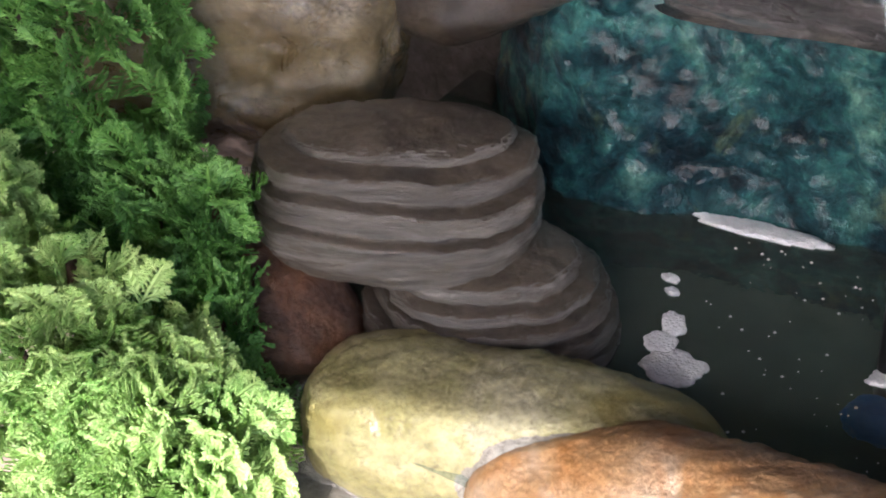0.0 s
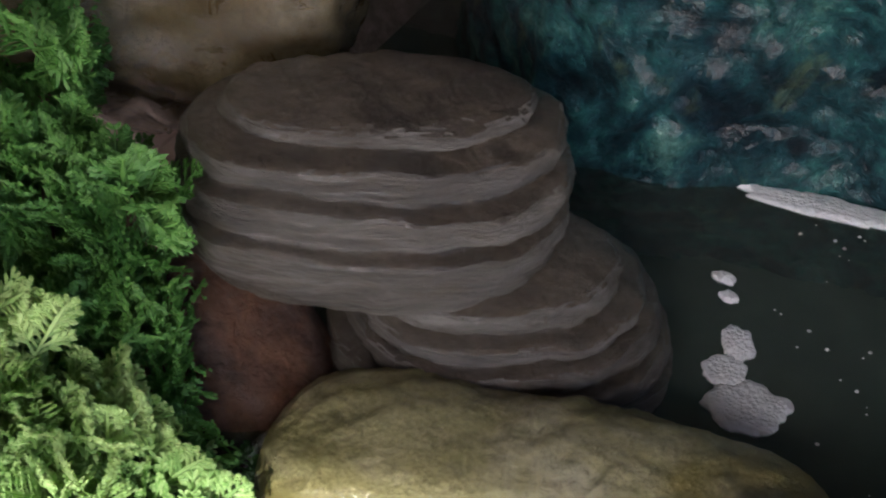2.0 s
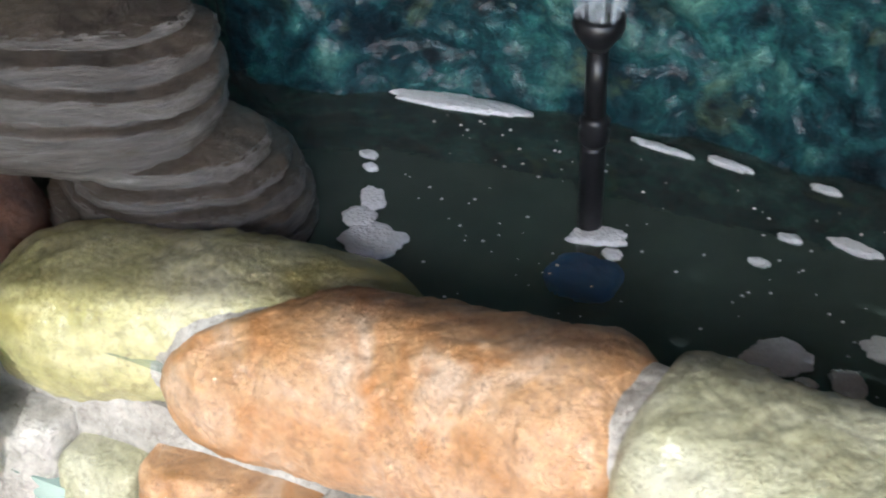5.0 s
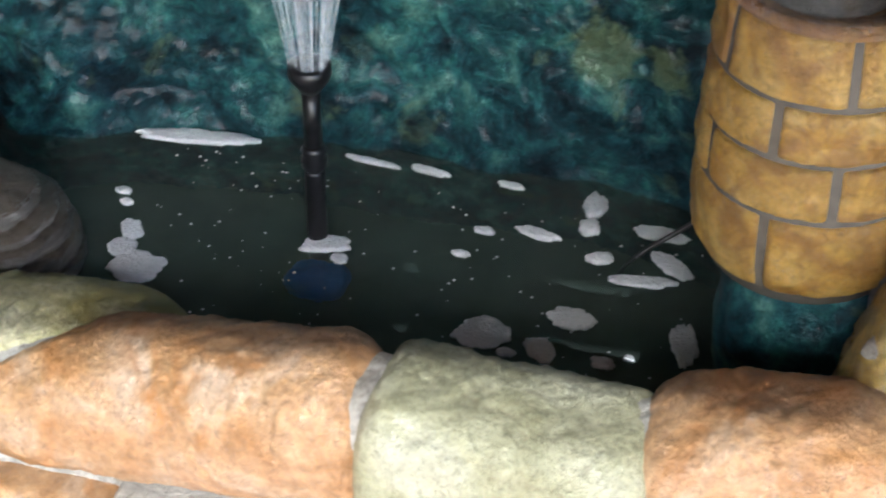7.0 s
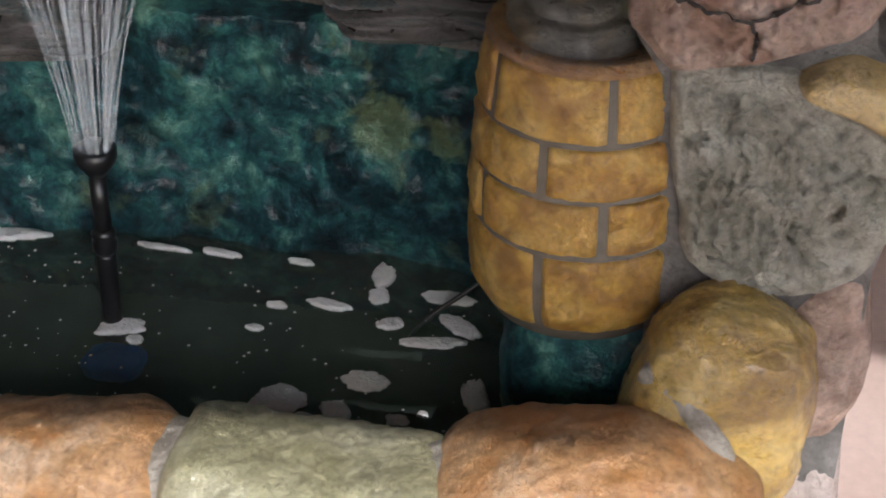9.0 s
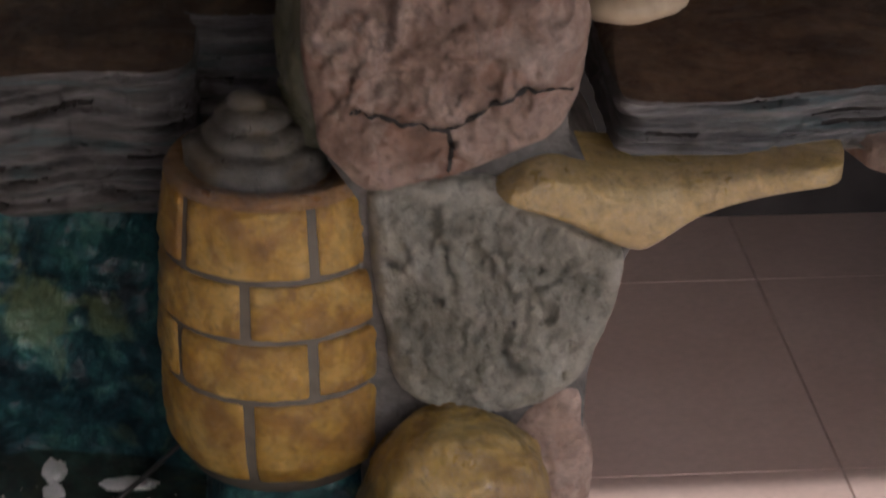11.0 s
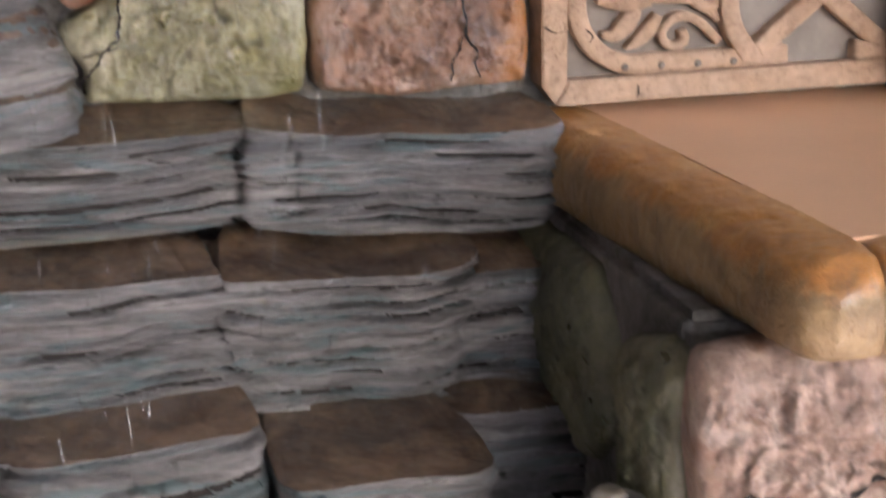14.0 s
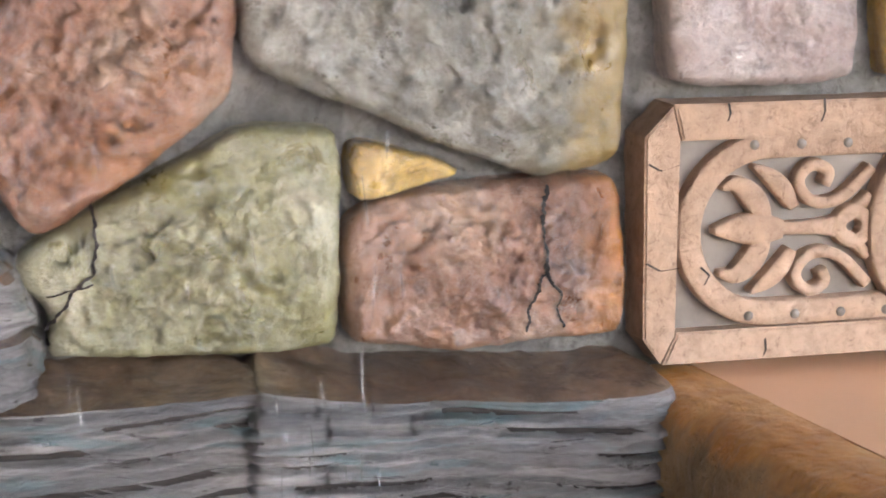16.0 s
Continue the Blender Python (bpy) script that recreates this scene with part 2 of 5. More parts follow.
M_DARKGROUND = plain_mat("bounce_cut_ground", (0.05, 0.05, 0.05), 0.8, 0.25, 40)
M_BARK = plain_mat("bark", (0.10, 0.065, 0.04), 0.85, 0.4, 60, relief=0.003)


def foam_mat():
    m, nt, bsdf, co = new_mat("foam")
    n = noise_tex(nt, co, 160, 4, 0.6)
    v = nt.nodes.new("ShaderNodeTexVoronoi")
    v.inputs["Scale"].default_value = 260
    nt.links.new(co, v.inputs["Vector"])
    nt.links.new(ramp(nt, n, [(0.3, (0.84, 0.83, 0.83)), (0.65, (0.97, 0.96, 0.96))]), bsdf.inputs["Base Color"])
    bsdf.inputs["Roughness"].default_value = 0.55
    bump(nt, bsdf, [(v.outputs["Distance"], 1.0), (n, 1.0)], 0.7, 0.002)
    return m


def water_mat():
    m, nt, bsdf, co = new_mat("pool_water")
    bsdf.inputs["Base Color"].default_value = (0.58, 0.70, 0.65, 1)
    bsdf.inputs["Transmission Weight"].default_value = 1.0
    bsdf.inputs["IOR"].default_value = 1.33
    bsdf.inputs["Roughness"].default_value = 0.03
    a, b = noise_tex(nt, co, 22, 3, 0.5, 0.5), noise_tex(nt, co, 85, 3, 0.6)
    bump(nt, bsdf, [(a, 1.0), (b, 0.35)], 0.35, 0.004)
    silt = nt.nodes.new("ShaderNodeBsdfDiffuse")
    cloud = noise_tex(nt, co, 6, 5, 0.6, 0.6)
    nt.links.new(ramp(nt, cloud, [(0.3, (0.10, 0.135, 0.115)), (0.7, (0.16, 0.19, 0.16))]), silt.inputs[0])
    mx = nt.nodes.new("ShaderNodeMixShader")
    mx.inputs[0].default_value = 0.36
    nt.links.new(bsdf.outputs[0], mx.inputs[1])
    nt.links.new(silt.outputs[0], mx.inputs[2])
    nt.links.new(mx.outputs[0], nt.nodes["Material Output"].inputs["Surface"])
    return m


def jet_mat():
    m, nt, bsdf, co = new_mat("spray_water")
    tr = nt.nodes.new("ShaderNodeBsdfTransparent")
    mx = nt.nodes.new("ShaderNodeMixShader")
    mx.inputs[0].default_value = 0.22
    bsdf.inputs["Base Color"].default_value = (0.75, 0.82, 0.86, 1)
    bsdf.inputs["Roughness"].default_value = 0.12
    nt.links.new(tr.outputs[0], mx.inputs[1])
    nt.links.new(bsdf.outputs[0], mx.inputs[2])
    nt.links.new(mx.outputs[0], nt.nodes["Material Output"].inputs["Surface"])
    return m


def leaf_mat(name, dark, mid, light):
    m, nt, bsdf, co = new_mat(name)
    g = nt.nodes.new("ShaderNodeNewGeometry")
    n = noise_tex(nt, co, 14, 3, 0.5)
    a = ramp(nt, g.outputs["Random Per Island"], [(0.0, dark), (0.5, mid), (1.0, light)])
    col = mixed(nt, 0.55, a, ramp(nt, n, [(0.35, dark), (0.65, light)]))
    nt.links.new(col, bsdf.inputs["Base Color"])
    bsdf.inputs["Roughness"].default_value = 0.5
    tl = nt.nodes.new("ShaderNodeBsdfTranslucent")
    nt.links.new(col, tl.inputs[0])
    mx = nt.nodes.new("ShaderNodeMixShader")
    mx.inputs[0].default_value = 0.25
    nt.links.new(bsdf.outputs[0], mx.inputs[1])
    nt.links.new(tl.outputs[0], mx.inputs[2])
    nt.links.new(mx.outputs[0], nt.nodes["Material Output"].inputs["Surface"])
    return m


def tile_mat():
    m, nt, bsdf, co = new_mat("floor_tile")
    n = noise_tex(nt, co, 3, 5, 0.6)
    f = noise_tex(nt, co, 60, 4, 0.6)
    col = ramp(nt, n, [(0.3, (0.58, 0.42, 0.36)), (0.7, (0.68, 0.52, 0.46))])
    col = mixed(nt, 0.4, col, ramp(nt, f, [(0.3, (0.8, 0.8, 0.8)), (0.7, (1.1, 1.1, 1.1))]), "MULTIPLY")
    nt.links.new(col, bsdf.inputs["Base Color"])
    bsdf.inputs["Roughness"].default_value = 0.3
    bump(nt, bsdf, [(f, 1.0)], 0.3, 0.0006)
    return m


M_FOAM, M_WATER, M_JET, M_TILE = foam_mat(), water_mat(), jet_mat(), tile_mat()
M_LEAFD = leaf_mat("dark_green_needles", (0.045, 0.14, 0.03), (0.11, 0.29, 0.055), (0.22, 0.46, 0.10))
M_LEAFL = leaf_mat("yellow_green_needles", (0.15, 0.33, 0.06), (0.37, 0.58, 0.14), (0.64, 0.82, 0.33))


# ---------------------------------------------------------------- builders
def link_mesh(name, verts, faces, mats, parent=None, label="", smooth=True, slot=None):
    me = bpy.data.meshes.new(name)
    me.from_pydata([tuple(v) for v in verts], [], faces)
    bm = bmesh.new()
    bm.from_mesh(me)
    bmesh.ops.recalc_face_normals(bm, faces=bm.faces)
    for f in bm.faces:
        f.smooth = smooth
        if slot:
            f.material_index = slot(f)
    bm.to_mesh(me)
    bm.free()
    for m in (mats if isinstance(mats, (list, tuple)) else [mats]):
        me.materials.append(m)
    ob = new(name, me)
    if parent:
        ob.parent = parent
    if label:
        ob["label"] = label
    return ob


def thing(name, label, category, group="", at=(0, 0, 0)):
    e = new(name)
    e.location = at
    e.empty_display_size = 0.05
    return tagged(e, label, category, group)


def under(ob, parent):
    """Make ob a part of parent without moving it."""
    ob.parent = parent
    ob.matrix_parent_inverse = Matrix.Translation(parent.location).inverted()
    return ob


def rounded(pts, times=2, closed=True):
    for _ in range(times):
        out = []
        n = len(pts)
        if not closed:
            out.append(pts[0])
        for i in range(n if closed else n - 1):
            a, b = pts[i], pts[(i + 1) % n]
            out.append(tuple(p * 0.75 + q * 0.25 for p, q in zip(a, b)))
            out.append(tuple(p * 0.25 + q * 0.75 for p, q in zip(a, b)))
        if not closed:
            out.append(pts[-1])
        pts = out
    return pts


def resample(pts, n, closed=True):
    p = np.array(pts + [pts[0]] if closed else pts, float)
    d = np.r_[0, np.cumsum(np.linalg.norm(np.diff(p, axis=0), axis=1))]
    s = np.linspace(0, d[-1], n, endpoint=not closed)
    return [tuple(np.interp(x, d, p[:, k]) for k in range(p.shape[1])) for x in s]


def fbm(p, f, octs=4):
    return noise.fractal(Vector(p) * f, 0.9, 2.1, octs)


def chisel(p, f):
    """Broken facets: tilted planes in uneven cells, as struck stone has."""
    q = Vector(p) * f
    q += noise.noise_vector(q * 0.7) * 0.6
    c = Vector(noise.voronoi(q)[1][0])
    return (q - c).dot(noise.noise_vector(c * 3.1)) + 0.5 * noise.noise(c * 5.7)


def loft(rows, closed, cap_first=False, cap_last=False):
    verts, faces = [], []
    n = len(rows[0])
    for r in rows:
        verts.extend(r)
    for i in range(len(rows) - 1):
        for j in range(n if closed else n - 1):
            k = (j + 1) % n
            faces.append((i * n + j, i * n + k, (i + 1) * n + k, (i + 1) * n + j))
    if cap_first:
        faces.append(tuple(range(n)))
    if cap_last:
        faces.append(tuple(range((len(rows) - 1) * n, len(rows) * n)))
    return verts, faces


def face_stone(name, outline, y, depth, mat, dome=0.25, amp=0.006, thick=0.05, axes=None, n=190, corner=2, freq=14, grow=1.035, parent=None, label=""):
    """A wall stone from its outline in the wall's plane: rounded edge, domed and chipped face, sides that run back into the mortar."""
    O, U, V, N = axes or (Vector((0, y, 0)), Vector((1, 0, 0)), Vector((0, 0, 1)), Vector((0, -1, 0)))
    pts = []
    for i, p in enumerate(outline):
        for q, k in ((outline[i - 1], 0.22), (outline[(i + 1) % len(outline)], 0.22)):
            d = math.dist(p, q)
            k = min(0.3, 0.010 / d)
            pts.append((p[0] + (q[0] - p[0]) * k, p[1] + (q[1] - p[1]) * k))
    pts = resample(rounded(pts, 1), n)
    cu, cv = np.mean([p[0] for p in pts]), np.mean([p[1] for p in pts])
    rows = []
    for k, s in enumerate([1, 1, 0.996, 0.988, 0.975, 0.955, 0.93, 0.90] + [0.865 - 0.0170 * i for i in range(50)]):
        row = []
        for u, v in pts:
            uu, vv = cu + (u - cu) * s * grow, cv + (v - cv) * s * grow
            base = O + U * uu + V * vv
            if k == 0:
                w = -thick
            else:
                w = depth * ((1 - s ** 14) ** 0.5 * (1 - dome) + dome * (1 - s * s))
                w += amp * (0.7 * fbm(base, freq) - 0.8 * abs(fbm(base, freq * 1.9, 3)) + 1.0 * chisel(base, freq * 2.2) + 0.55 * chisel(base, freq * 5.5) + 0.25 * fbm(base, freq * 9, 3)) * (1 - s ** 10)
                base = base + (U * fbm(base + Vector((3, 1, 7)), 22) + V * fbm(base + Vector((9, 4, 2)), 22)) * 0.003
            row.append(base + N * w)
        rows.append(row)
    verts, faces = loft(rows, True, cap_last=True)
    return link_mesh(name, verts, faces, mat, parent, label)


def crack_on(stone, poly, y, width=0.003, N=Vector((0, -1, 0)), mat=None, name="crack"):
    """A crack: a thin dark wedge that follows the face of the stone."""
    from mathutils.bvhtree import BVHTree
    me = stone.data
    tree = BVHTree.FromPolygons([v.co for v in me.vertices], [tuple(p.vertices) for p in me.polygons])
    pts = resample(poly, 90, False)
    left, right = [], []
    for i, (x, z) in enumerate(pts):
        a, b = pts[max(i - 1, 0)], pts[min(i + 1, len(pts) - 1)]
        t = Vector((b[0] - a[0], b[1] - a[1])).normalized()
        w = width * (0.45 + 0.55 * abs(math.sin(i * 0.5 + x * 40))) * (0.35 if i in (0, len(pts) - 1) else 1)
        jx, jz = fbm((x, 0, z), 60) * 0.0025, fbm((z, x, 0), 60) * 0.0025
        for side, out in ((1, left), (-1, right)):
            p = Vector((x + jx - t.y * w * side / 2, y - 0.3, z + jz + t.x * w * side / 2))
            hit = tree.ray_cast(p, -N)
            q = hit[0] if hit[0] else Vector((p.x, y, p.z))
            out.append(q)
    rows = [[l + N * 0.0022 for l in left], [(l + r) / 2 + N * 0.0030 for l, r in zip(left, right)], [r + N * 0.0022 for r in right]]
    v, f = loft(rows, False)
    return link_mesh(name, v, f, mat or M_CRACK, stone)


def strip_stone(name, upper, lower, y, depth, mat, amp=0.004, thick=0.06, n=70, m=16, parent=None, label=""):
    """A long stone between an upper and a lower edge."""
    up, lo = resample(rounded(upper, 2, False), n, False), resample(rounded(lower, 2, False), n, False)
    rows = []
    for j in range(m + 1):
        c = j / m
        pc = max(0, 1 - abs(2 * c - 1) ** 5) ** 0.5
        row = []
        for i in range(n):
            e = max(0, 1 - abs(2 * i / (n - 1) - 1) ** 24) ** 0.5
            x, z = lo[i][0] * (1 - c) + up[i][0] * c, lo[i][1] * (1 - c) + up[i][1] * c
            b = Vector((x, y, z))
            row.append(b + Vector((0, -(depth + thick) * pc * e + thick - amp * fbm(b, 16) * pc * e, 0)))
        rows.append(row)
    v, f = loft(rows, False)
    return link_mesh(name, v, f, mat, parent, label)


def top_slot(limit):
    return lambda f: 1 if f.normal.z > limit else 0


def strata_block(name, x0, x1, y0, y1, z0, z1, layers, seed, round_l=0.05, round_r=0.05, tilt=0.0, sag=0.0, slope=0.02, parent=None):
    """A ledge of bedded rock: thin wavy layers that step in and out, split by narrow crevices, under a worn top that slopes forward."""
    rng = random.Random(seed)
    layers = int(layers * 1.5) + 1
    path = [(x0, y1)] + [(x0, y0 + round_l)] + [(x0 + round_l * (1 - math.cos(a)), y0 + round_l * (1 - math.sin(a))) for a in np.linspace(0.2, math.pi / 2, 8)]
    path += [(x1 - round_r * (1 - math.sin(a)), y0 + round_r * (1 - math.cos(a))) for a in np.linspace(0, math.pi / 2 - 0.2, 8)] + [(x1, y0 + round_r), (x1, y1)]
    n, m = 250, 100
    pts = resample(path, n, False)
    cuts = [0] + sorted((k + rng.uniform(-0.36, 0.36)) / layers for k in range(1, layers)) + [1]
    offs = [rng.uniform(-0.010, 0.008) for _ in range(layers)]
    cx = (x0 + x1) / 2
    rows, grooves = [], []

    def shift(x):
        return tilt * (x - cx) - sag * max(0, 1 - ((x - cx) / ((x1 - x0) / 2)) ** 2) + 0.010 * noise.noise(Vector((x * 7, seed * 2.3, 0)))

    for c in (0.75, 0.35, 0.1):
        rows.append([Vector((cx + (x - cx) * (1 - c * 0.5), y + (y1 - y) * c, z0 + shift(x) + 0.010 * c)) for x, y in pts])
    for q in np.linspace(0, 1, m):
        row = []
        for x, y in pts:
            z = z0 + (z1 - z0) * q
            wob = (0.10 * noise.noise(Vector((x * 6, seed * 3.1, z * 2))) + 0.035 * noise.noise(Vector((x * 21, seed * 3.1, z * 3)))) * min(1, 6 * q, 6 * (1 - q))
            qq = min(max(q + wob, 0), 0.9999)
            li = max(k for k in range(layers) if cuts[k] <= qq)
            low, up = qq - cuts[li], cuts[li + 1] - qq
            d = min(low, up) * (z1 - z0)
            key = li if low < up else li + 1
            gate = min(1, max(0, 0.75 + 1.5 * noise.noise(Vector((x * 8, key * 3.3, seed)))))
            edge = math.exp(-(d / 0.0028) ** 2) * gate if 0.02 < q < 0.98 else 0
            lip = (low / (cuts[li + 1] - cuts[li]) - 0.5)
            o = offs[li] + 0.007 * noise.noise(Vector((x * 13, li * 5.3, seed))) + 0.005 * lip - 0.015 * edge
            o += 0.010 * noise.noise(Vector((x * 7, z * 9, seed * 1.9)))
            o += 0.0026 * fbm((x, y, z * 3.5), 40, 4) - 0.003 * abs(fbm((x * 0.6, y, z * 6), 24, 3)) + 0.0022 * chisel((x * 0.6, y * 0.6, z * 1.6), 55)
            joint = noise.noise(Vector((x * 26, li * 3.7, seed)))
            o -= 0.006 * max(0, 1 - abs(joint) / 0.035)
            grooves.append(edge)
            rnd = (1 - min(1, (1 - q) * 9)) ** 2 * 0.010 + (1 - min(1, q * 4)) ** 2 * 0.026
            v = Vector((x - cx, y - y1)).normalized()
            row.append(Vector((x + v.x * (o - rnd) * 0.8, y + v.y * (o - rnd), z + shift(x))))
        rows.append(row)
    last = rows[-1]
    for c in (0.03, 0.06, 0.12, 0.18, 0.27, 0.36, 0.48, 0.6, 0.72, 0.85, 1.0):
        row = []
        for p in last:
            x, y = cx + (p.x - cx) * (1 - 0.2 * c * c), p.y + (y1 - p.y) * c
            row.append(Vector((x, y, p.z + (y - p.y) * slope / max(0.02, y1 - y0) + min(1, c * 8) * (0.003 * fbm((x, y, seed), 25) + 0.004 * chisel((x * 0.5, y, seed), 18)))))
        rows.append(row)
    cut = 3 + m - 1
    ob = thing("rock_ledge" if not parent else parent, "", "", at=(cx, y0, z0))
    v, f = loft(rows[:cut + 1], False)
    flags = [False] * (3 * (n - 1)) + [grooves[a * n + c] > 0.8 for a in range(m - 1) for c in range(n - 1)]
    face = under(link_mesh("bedded_face", v, f, [M_STRATA, M_CRACK]), ob)
    for p, dark in zip(face.data.polygons, flags):
        p.material_index = 1 if dark else 0
    v, f = loft(rows[cut:], False)
    under(link_mesh("worn_top", v, f, M_STRATAT), ob)
    return ob


def tiered(name, prof, mats, n=132, amp=0.004, power=2.3, seed=0, limit=0.7, parent=None, wob=0.006, turn=0.0):
    """A stack of rounded rock layers: (z, centre x, centre y, radius x, radius y) from the bottom up."""
    rows = []
    steps = []
    for a, b in zip(prof, prof[1:]):
        k = max(2, int(max(abs(b[0] - a[0]), abs(b[3] - a[3])) / 0.005))
        steps += [tuple(p + (q - p) * i / k for p, q in zip(a, b)) for i in range(k)]
    steps.append(prof[-1])
    for z, cx, cy, rx, ry in steps:
        row = []
        for j in range(n):
            a = 2 * math.pi * j / n
            ca, sa = math.cos(a), math.sin(a)
            r = (abs(ca) ** power + abs(sa) ** power) ** (-1 / power)
            lobes = 1 + 0.05 * noise.noise(Vector((ca * 1.6, sa * 1.6, seed + z * 3)))
            u, w = rx * r * ca * lobes, ry * r * sa * lobes
            ct, st = math.cos(radians(turn)), math.sin(radians(turn))
            x, y = cx + u * ct - w * st, cy + u * st + w * ct
            d = amp * fbm((x, y, z * 2.5), 18) + 0.0016 * fbm((x, y, z * 5), 60) + 0.0011 * noise.noise(Vector((ca * 2.5, sa * 2.5, z * 330))) + 0.0018 * chisel((x * 0.5, y * 0.5, z * 1.5), 50)
            zz = z + wob * noise.noise(Vector((x * 9, y * 9, seed + 5))) + 0.002 * fbm((x, y, seed), 30)
            row.append(Vector((x + ca * d, y + sa * d, zz)))
        rows.append(row)
    v, f = loft(rows, True, True, True)
    return link_mesh(name, v, f, mats, parent, slot=top_slot(limit))


def boulder(name, c, r, mat, seed=0, amp=0.03, turn=(0, 0, 0), power=2.4, n=120, m=64, freq=4, parent=None, label="", fine=0.004):
    rot = Euler([radians(a) for a in turn]).to_matrix()
    rows = []
    for i in range(1, m):
        th = math.pi * i / m
        row = []
        for j in range(n):
            ph = 2 * math.pi * j / n
            d = Vector((math.sin(th) * math.cos(ph), math.sin(th) * math.sin(ph), math.cos(th)))
            k = (abs(d.x) ** power + abs(d.y) ** power + abs(d.z) ** power) ** (-1 / power)
            p = rot @ Vector((d.x * k * r[0], d.y * k * r[1], d.z * k * r[2]))
            q = p + Vector((seed * 1.7, seed * 0.9, seed * 2.3))
            p += p.normalized() * (amp * fbm(q, freq, 3) + fine * (fbm(q, 24, 4) + 0.9 * chisel(q, 26) + 0.4 * chisel(q, 60)))
            row.append(p + Vector(c))
        rows.append(row)
    v, f = loft(rows, True, True, True)
    return link_mesh(name, v, f, mat, parent, label)


def rim_stone(name, path, hw, hh, mat, seed=0, power=2.8, ends=9, amp=0.006, n=130, parent=None, label="", skew=(0, 0)):
    """A coping stone swept along its centre line, with rounded ends. hw, hh: half width and half height at start and end."""
    pts = resample(rounded(path, 2, False), n, False)
    rows = []
    for i, p in enumerate(pts):
        t = i / (n - 1)
        u = 2 * t - 1
        e = max(0.03, 1 - abs(u) ** ends) ** 0.5
        a, b = Vector(pts[max(0, i - 1)]), Vector(pts[min(n - 1, i + 1)])
        d = (b - a).normalized()
        side = d.cross(Vector((0, 0, 1))).normalized()
        up = side.cross(d).normalized()
        w, h = (hw[0] + (hw[1] - hw[0]) * t) * e, (hh[0] + (hh[1] - hh[0]) * t) * e
        row = []
        for j in range(110):
            an = 2 * math.pi * j / 110
            ca, sa = math.cos(an), math.sin(an)
            k = (abs(ca) ** power + abs(sa) ** power) ** (-1 / power)
            q = Vector(p) + side * w * k * ca + up * h * k * sa
            o = q - Vector(p)
            q -= d * k * ca * (skew[0] * (1 - t) ** 2 + skew[1] * t ** 2)
            q += o.normalized() * (amp * fbm(q + Vector((seed, 0, 0)), 11, 4) + 0.0026 * chisel(q, 38) + 0.0020 * fbm(q, 60, 4)) if o.length > 1e-6 else Vector()
            row.append(q)
        rows.append(row)
    v, f = loft(rows, True, True, True)
    return link_mesh(name, v, f, mat, parent, label)


def tube(name, pts, radii, mat, parent=None, sides=10, label=""):
    rows = []
    for i, p in enumerate(pts):
        a, b = Vector(pts[max(0, i - 1)]), Vector(pts[min(len(pts) - 1, i + 1)])
        d = (b - a).normalized()
        s = d.cross(Vector((0.3, 1, 0.1))).normalized()
        u = s.cross(d)
        r = radii[i] if isinstance(radii, (list, tuple)) else radii
        rows.append([Vector(p) + (s * math.cos(2 * math.pi * k / sides) + u * math.sin(2 * math.pi * k / sides)) * r for k in range(sides)])
    v, f = loft(rows, True, True, True)
    return link_mesh(name, v, f, mat, parent, label)


def lathe(name, prof, c, mat, parent=None, n=40, label=""):
    rows = [[Vector((c[0] + r * math.cos(2 * math.pi * j / n), c[1] + r * math.sin(2 * math.pi * j / n), z)) for j in range(n)] for r, z in prof]
    v, f = loft(rows, True, True, True)
    return link_mesh(name, v, f, mat, parent, label)


def box(name, x0, x1, y0, y1, z0, z1, mat, bevel=0.004, parent=None, label=""):
    bm = bmesh.new()
    bmesh.ops.create_cube(bm, size=1, matrix=Matrix.Translation(((x0 + x1) / 2, (y0 + y1) / 2, (z0 + z1) / 2)) @ Matrix.Diagonal((x1 - x0, y1 - y0, z1 - z0, 1)))
    if bevel:
        bmesh.ops.bevel(bm, geom=bm.edges[:], offset=bevel, segments=2, affect="EDGES")
    me = bpy.data.meshes.new(name)
    bm.to_mesh(me)
    bm.free()
    me.materials.append(mat)
    ob = new(name, me)
    if parent:
        ob.parent = parent
    if label:
        ob["label"] = label
    return ob


def structure(ob, label, category):
    return tagged(ob, label, category, kind="structure")


# ---------------------------------------------------------------- the setting
floor = structure(box("floor", -12, 12, -14, 2.2, -0.1, -0.006, M_TILE, 0), "pinkish stone floor tiles, sunlit near the pool", "floor")
bm = bmesh.new()
# unseen roof inferred from the shade line; edge bent to fit, dark against bounce
edge = [(-6.0, -5.58), (0.25, -3.42), (0.60, -3.27), (0.95, -3.20), (1.20, -3.18), (1.45, -3.08), (1.70, -2.99), (3.2, -2.97), (3.2, 2.6), (-6.0, 2.6)]
lo = [bm.verts.new((x, y, 2.60)) for x, y in edge]
hi = [bm.verts.new((x, y, 2.75)) for x, y in edge]
bm.faces.new(lo)
bm.faces.new(hi)
for i in range(len(edge)):
    j = (i + 1) % len(edge)
    bm.faces.new((lo[i], lo[j], hi[j], hi[i]))
bmesh.ops.recalc_face_normals(bm, faces=bm.faces)
me = bpy.data.meshes.new("ceiling")
bm.to_mesh(me)
bm.free()
me.materials.append(M_LIGHTCUT)
ceiling = structure(new("ceiling", me), "unseen roof that casts the shade line on the fountain, dark to cut bounce", "ceiling")
wall_back = structure(box("wall_back", -4, 0.70, 0.40, 0.62, 0, 2.6, M_MORTAR, 0), "grey mortar bed of the masonry wall behind the fountain", "wall")
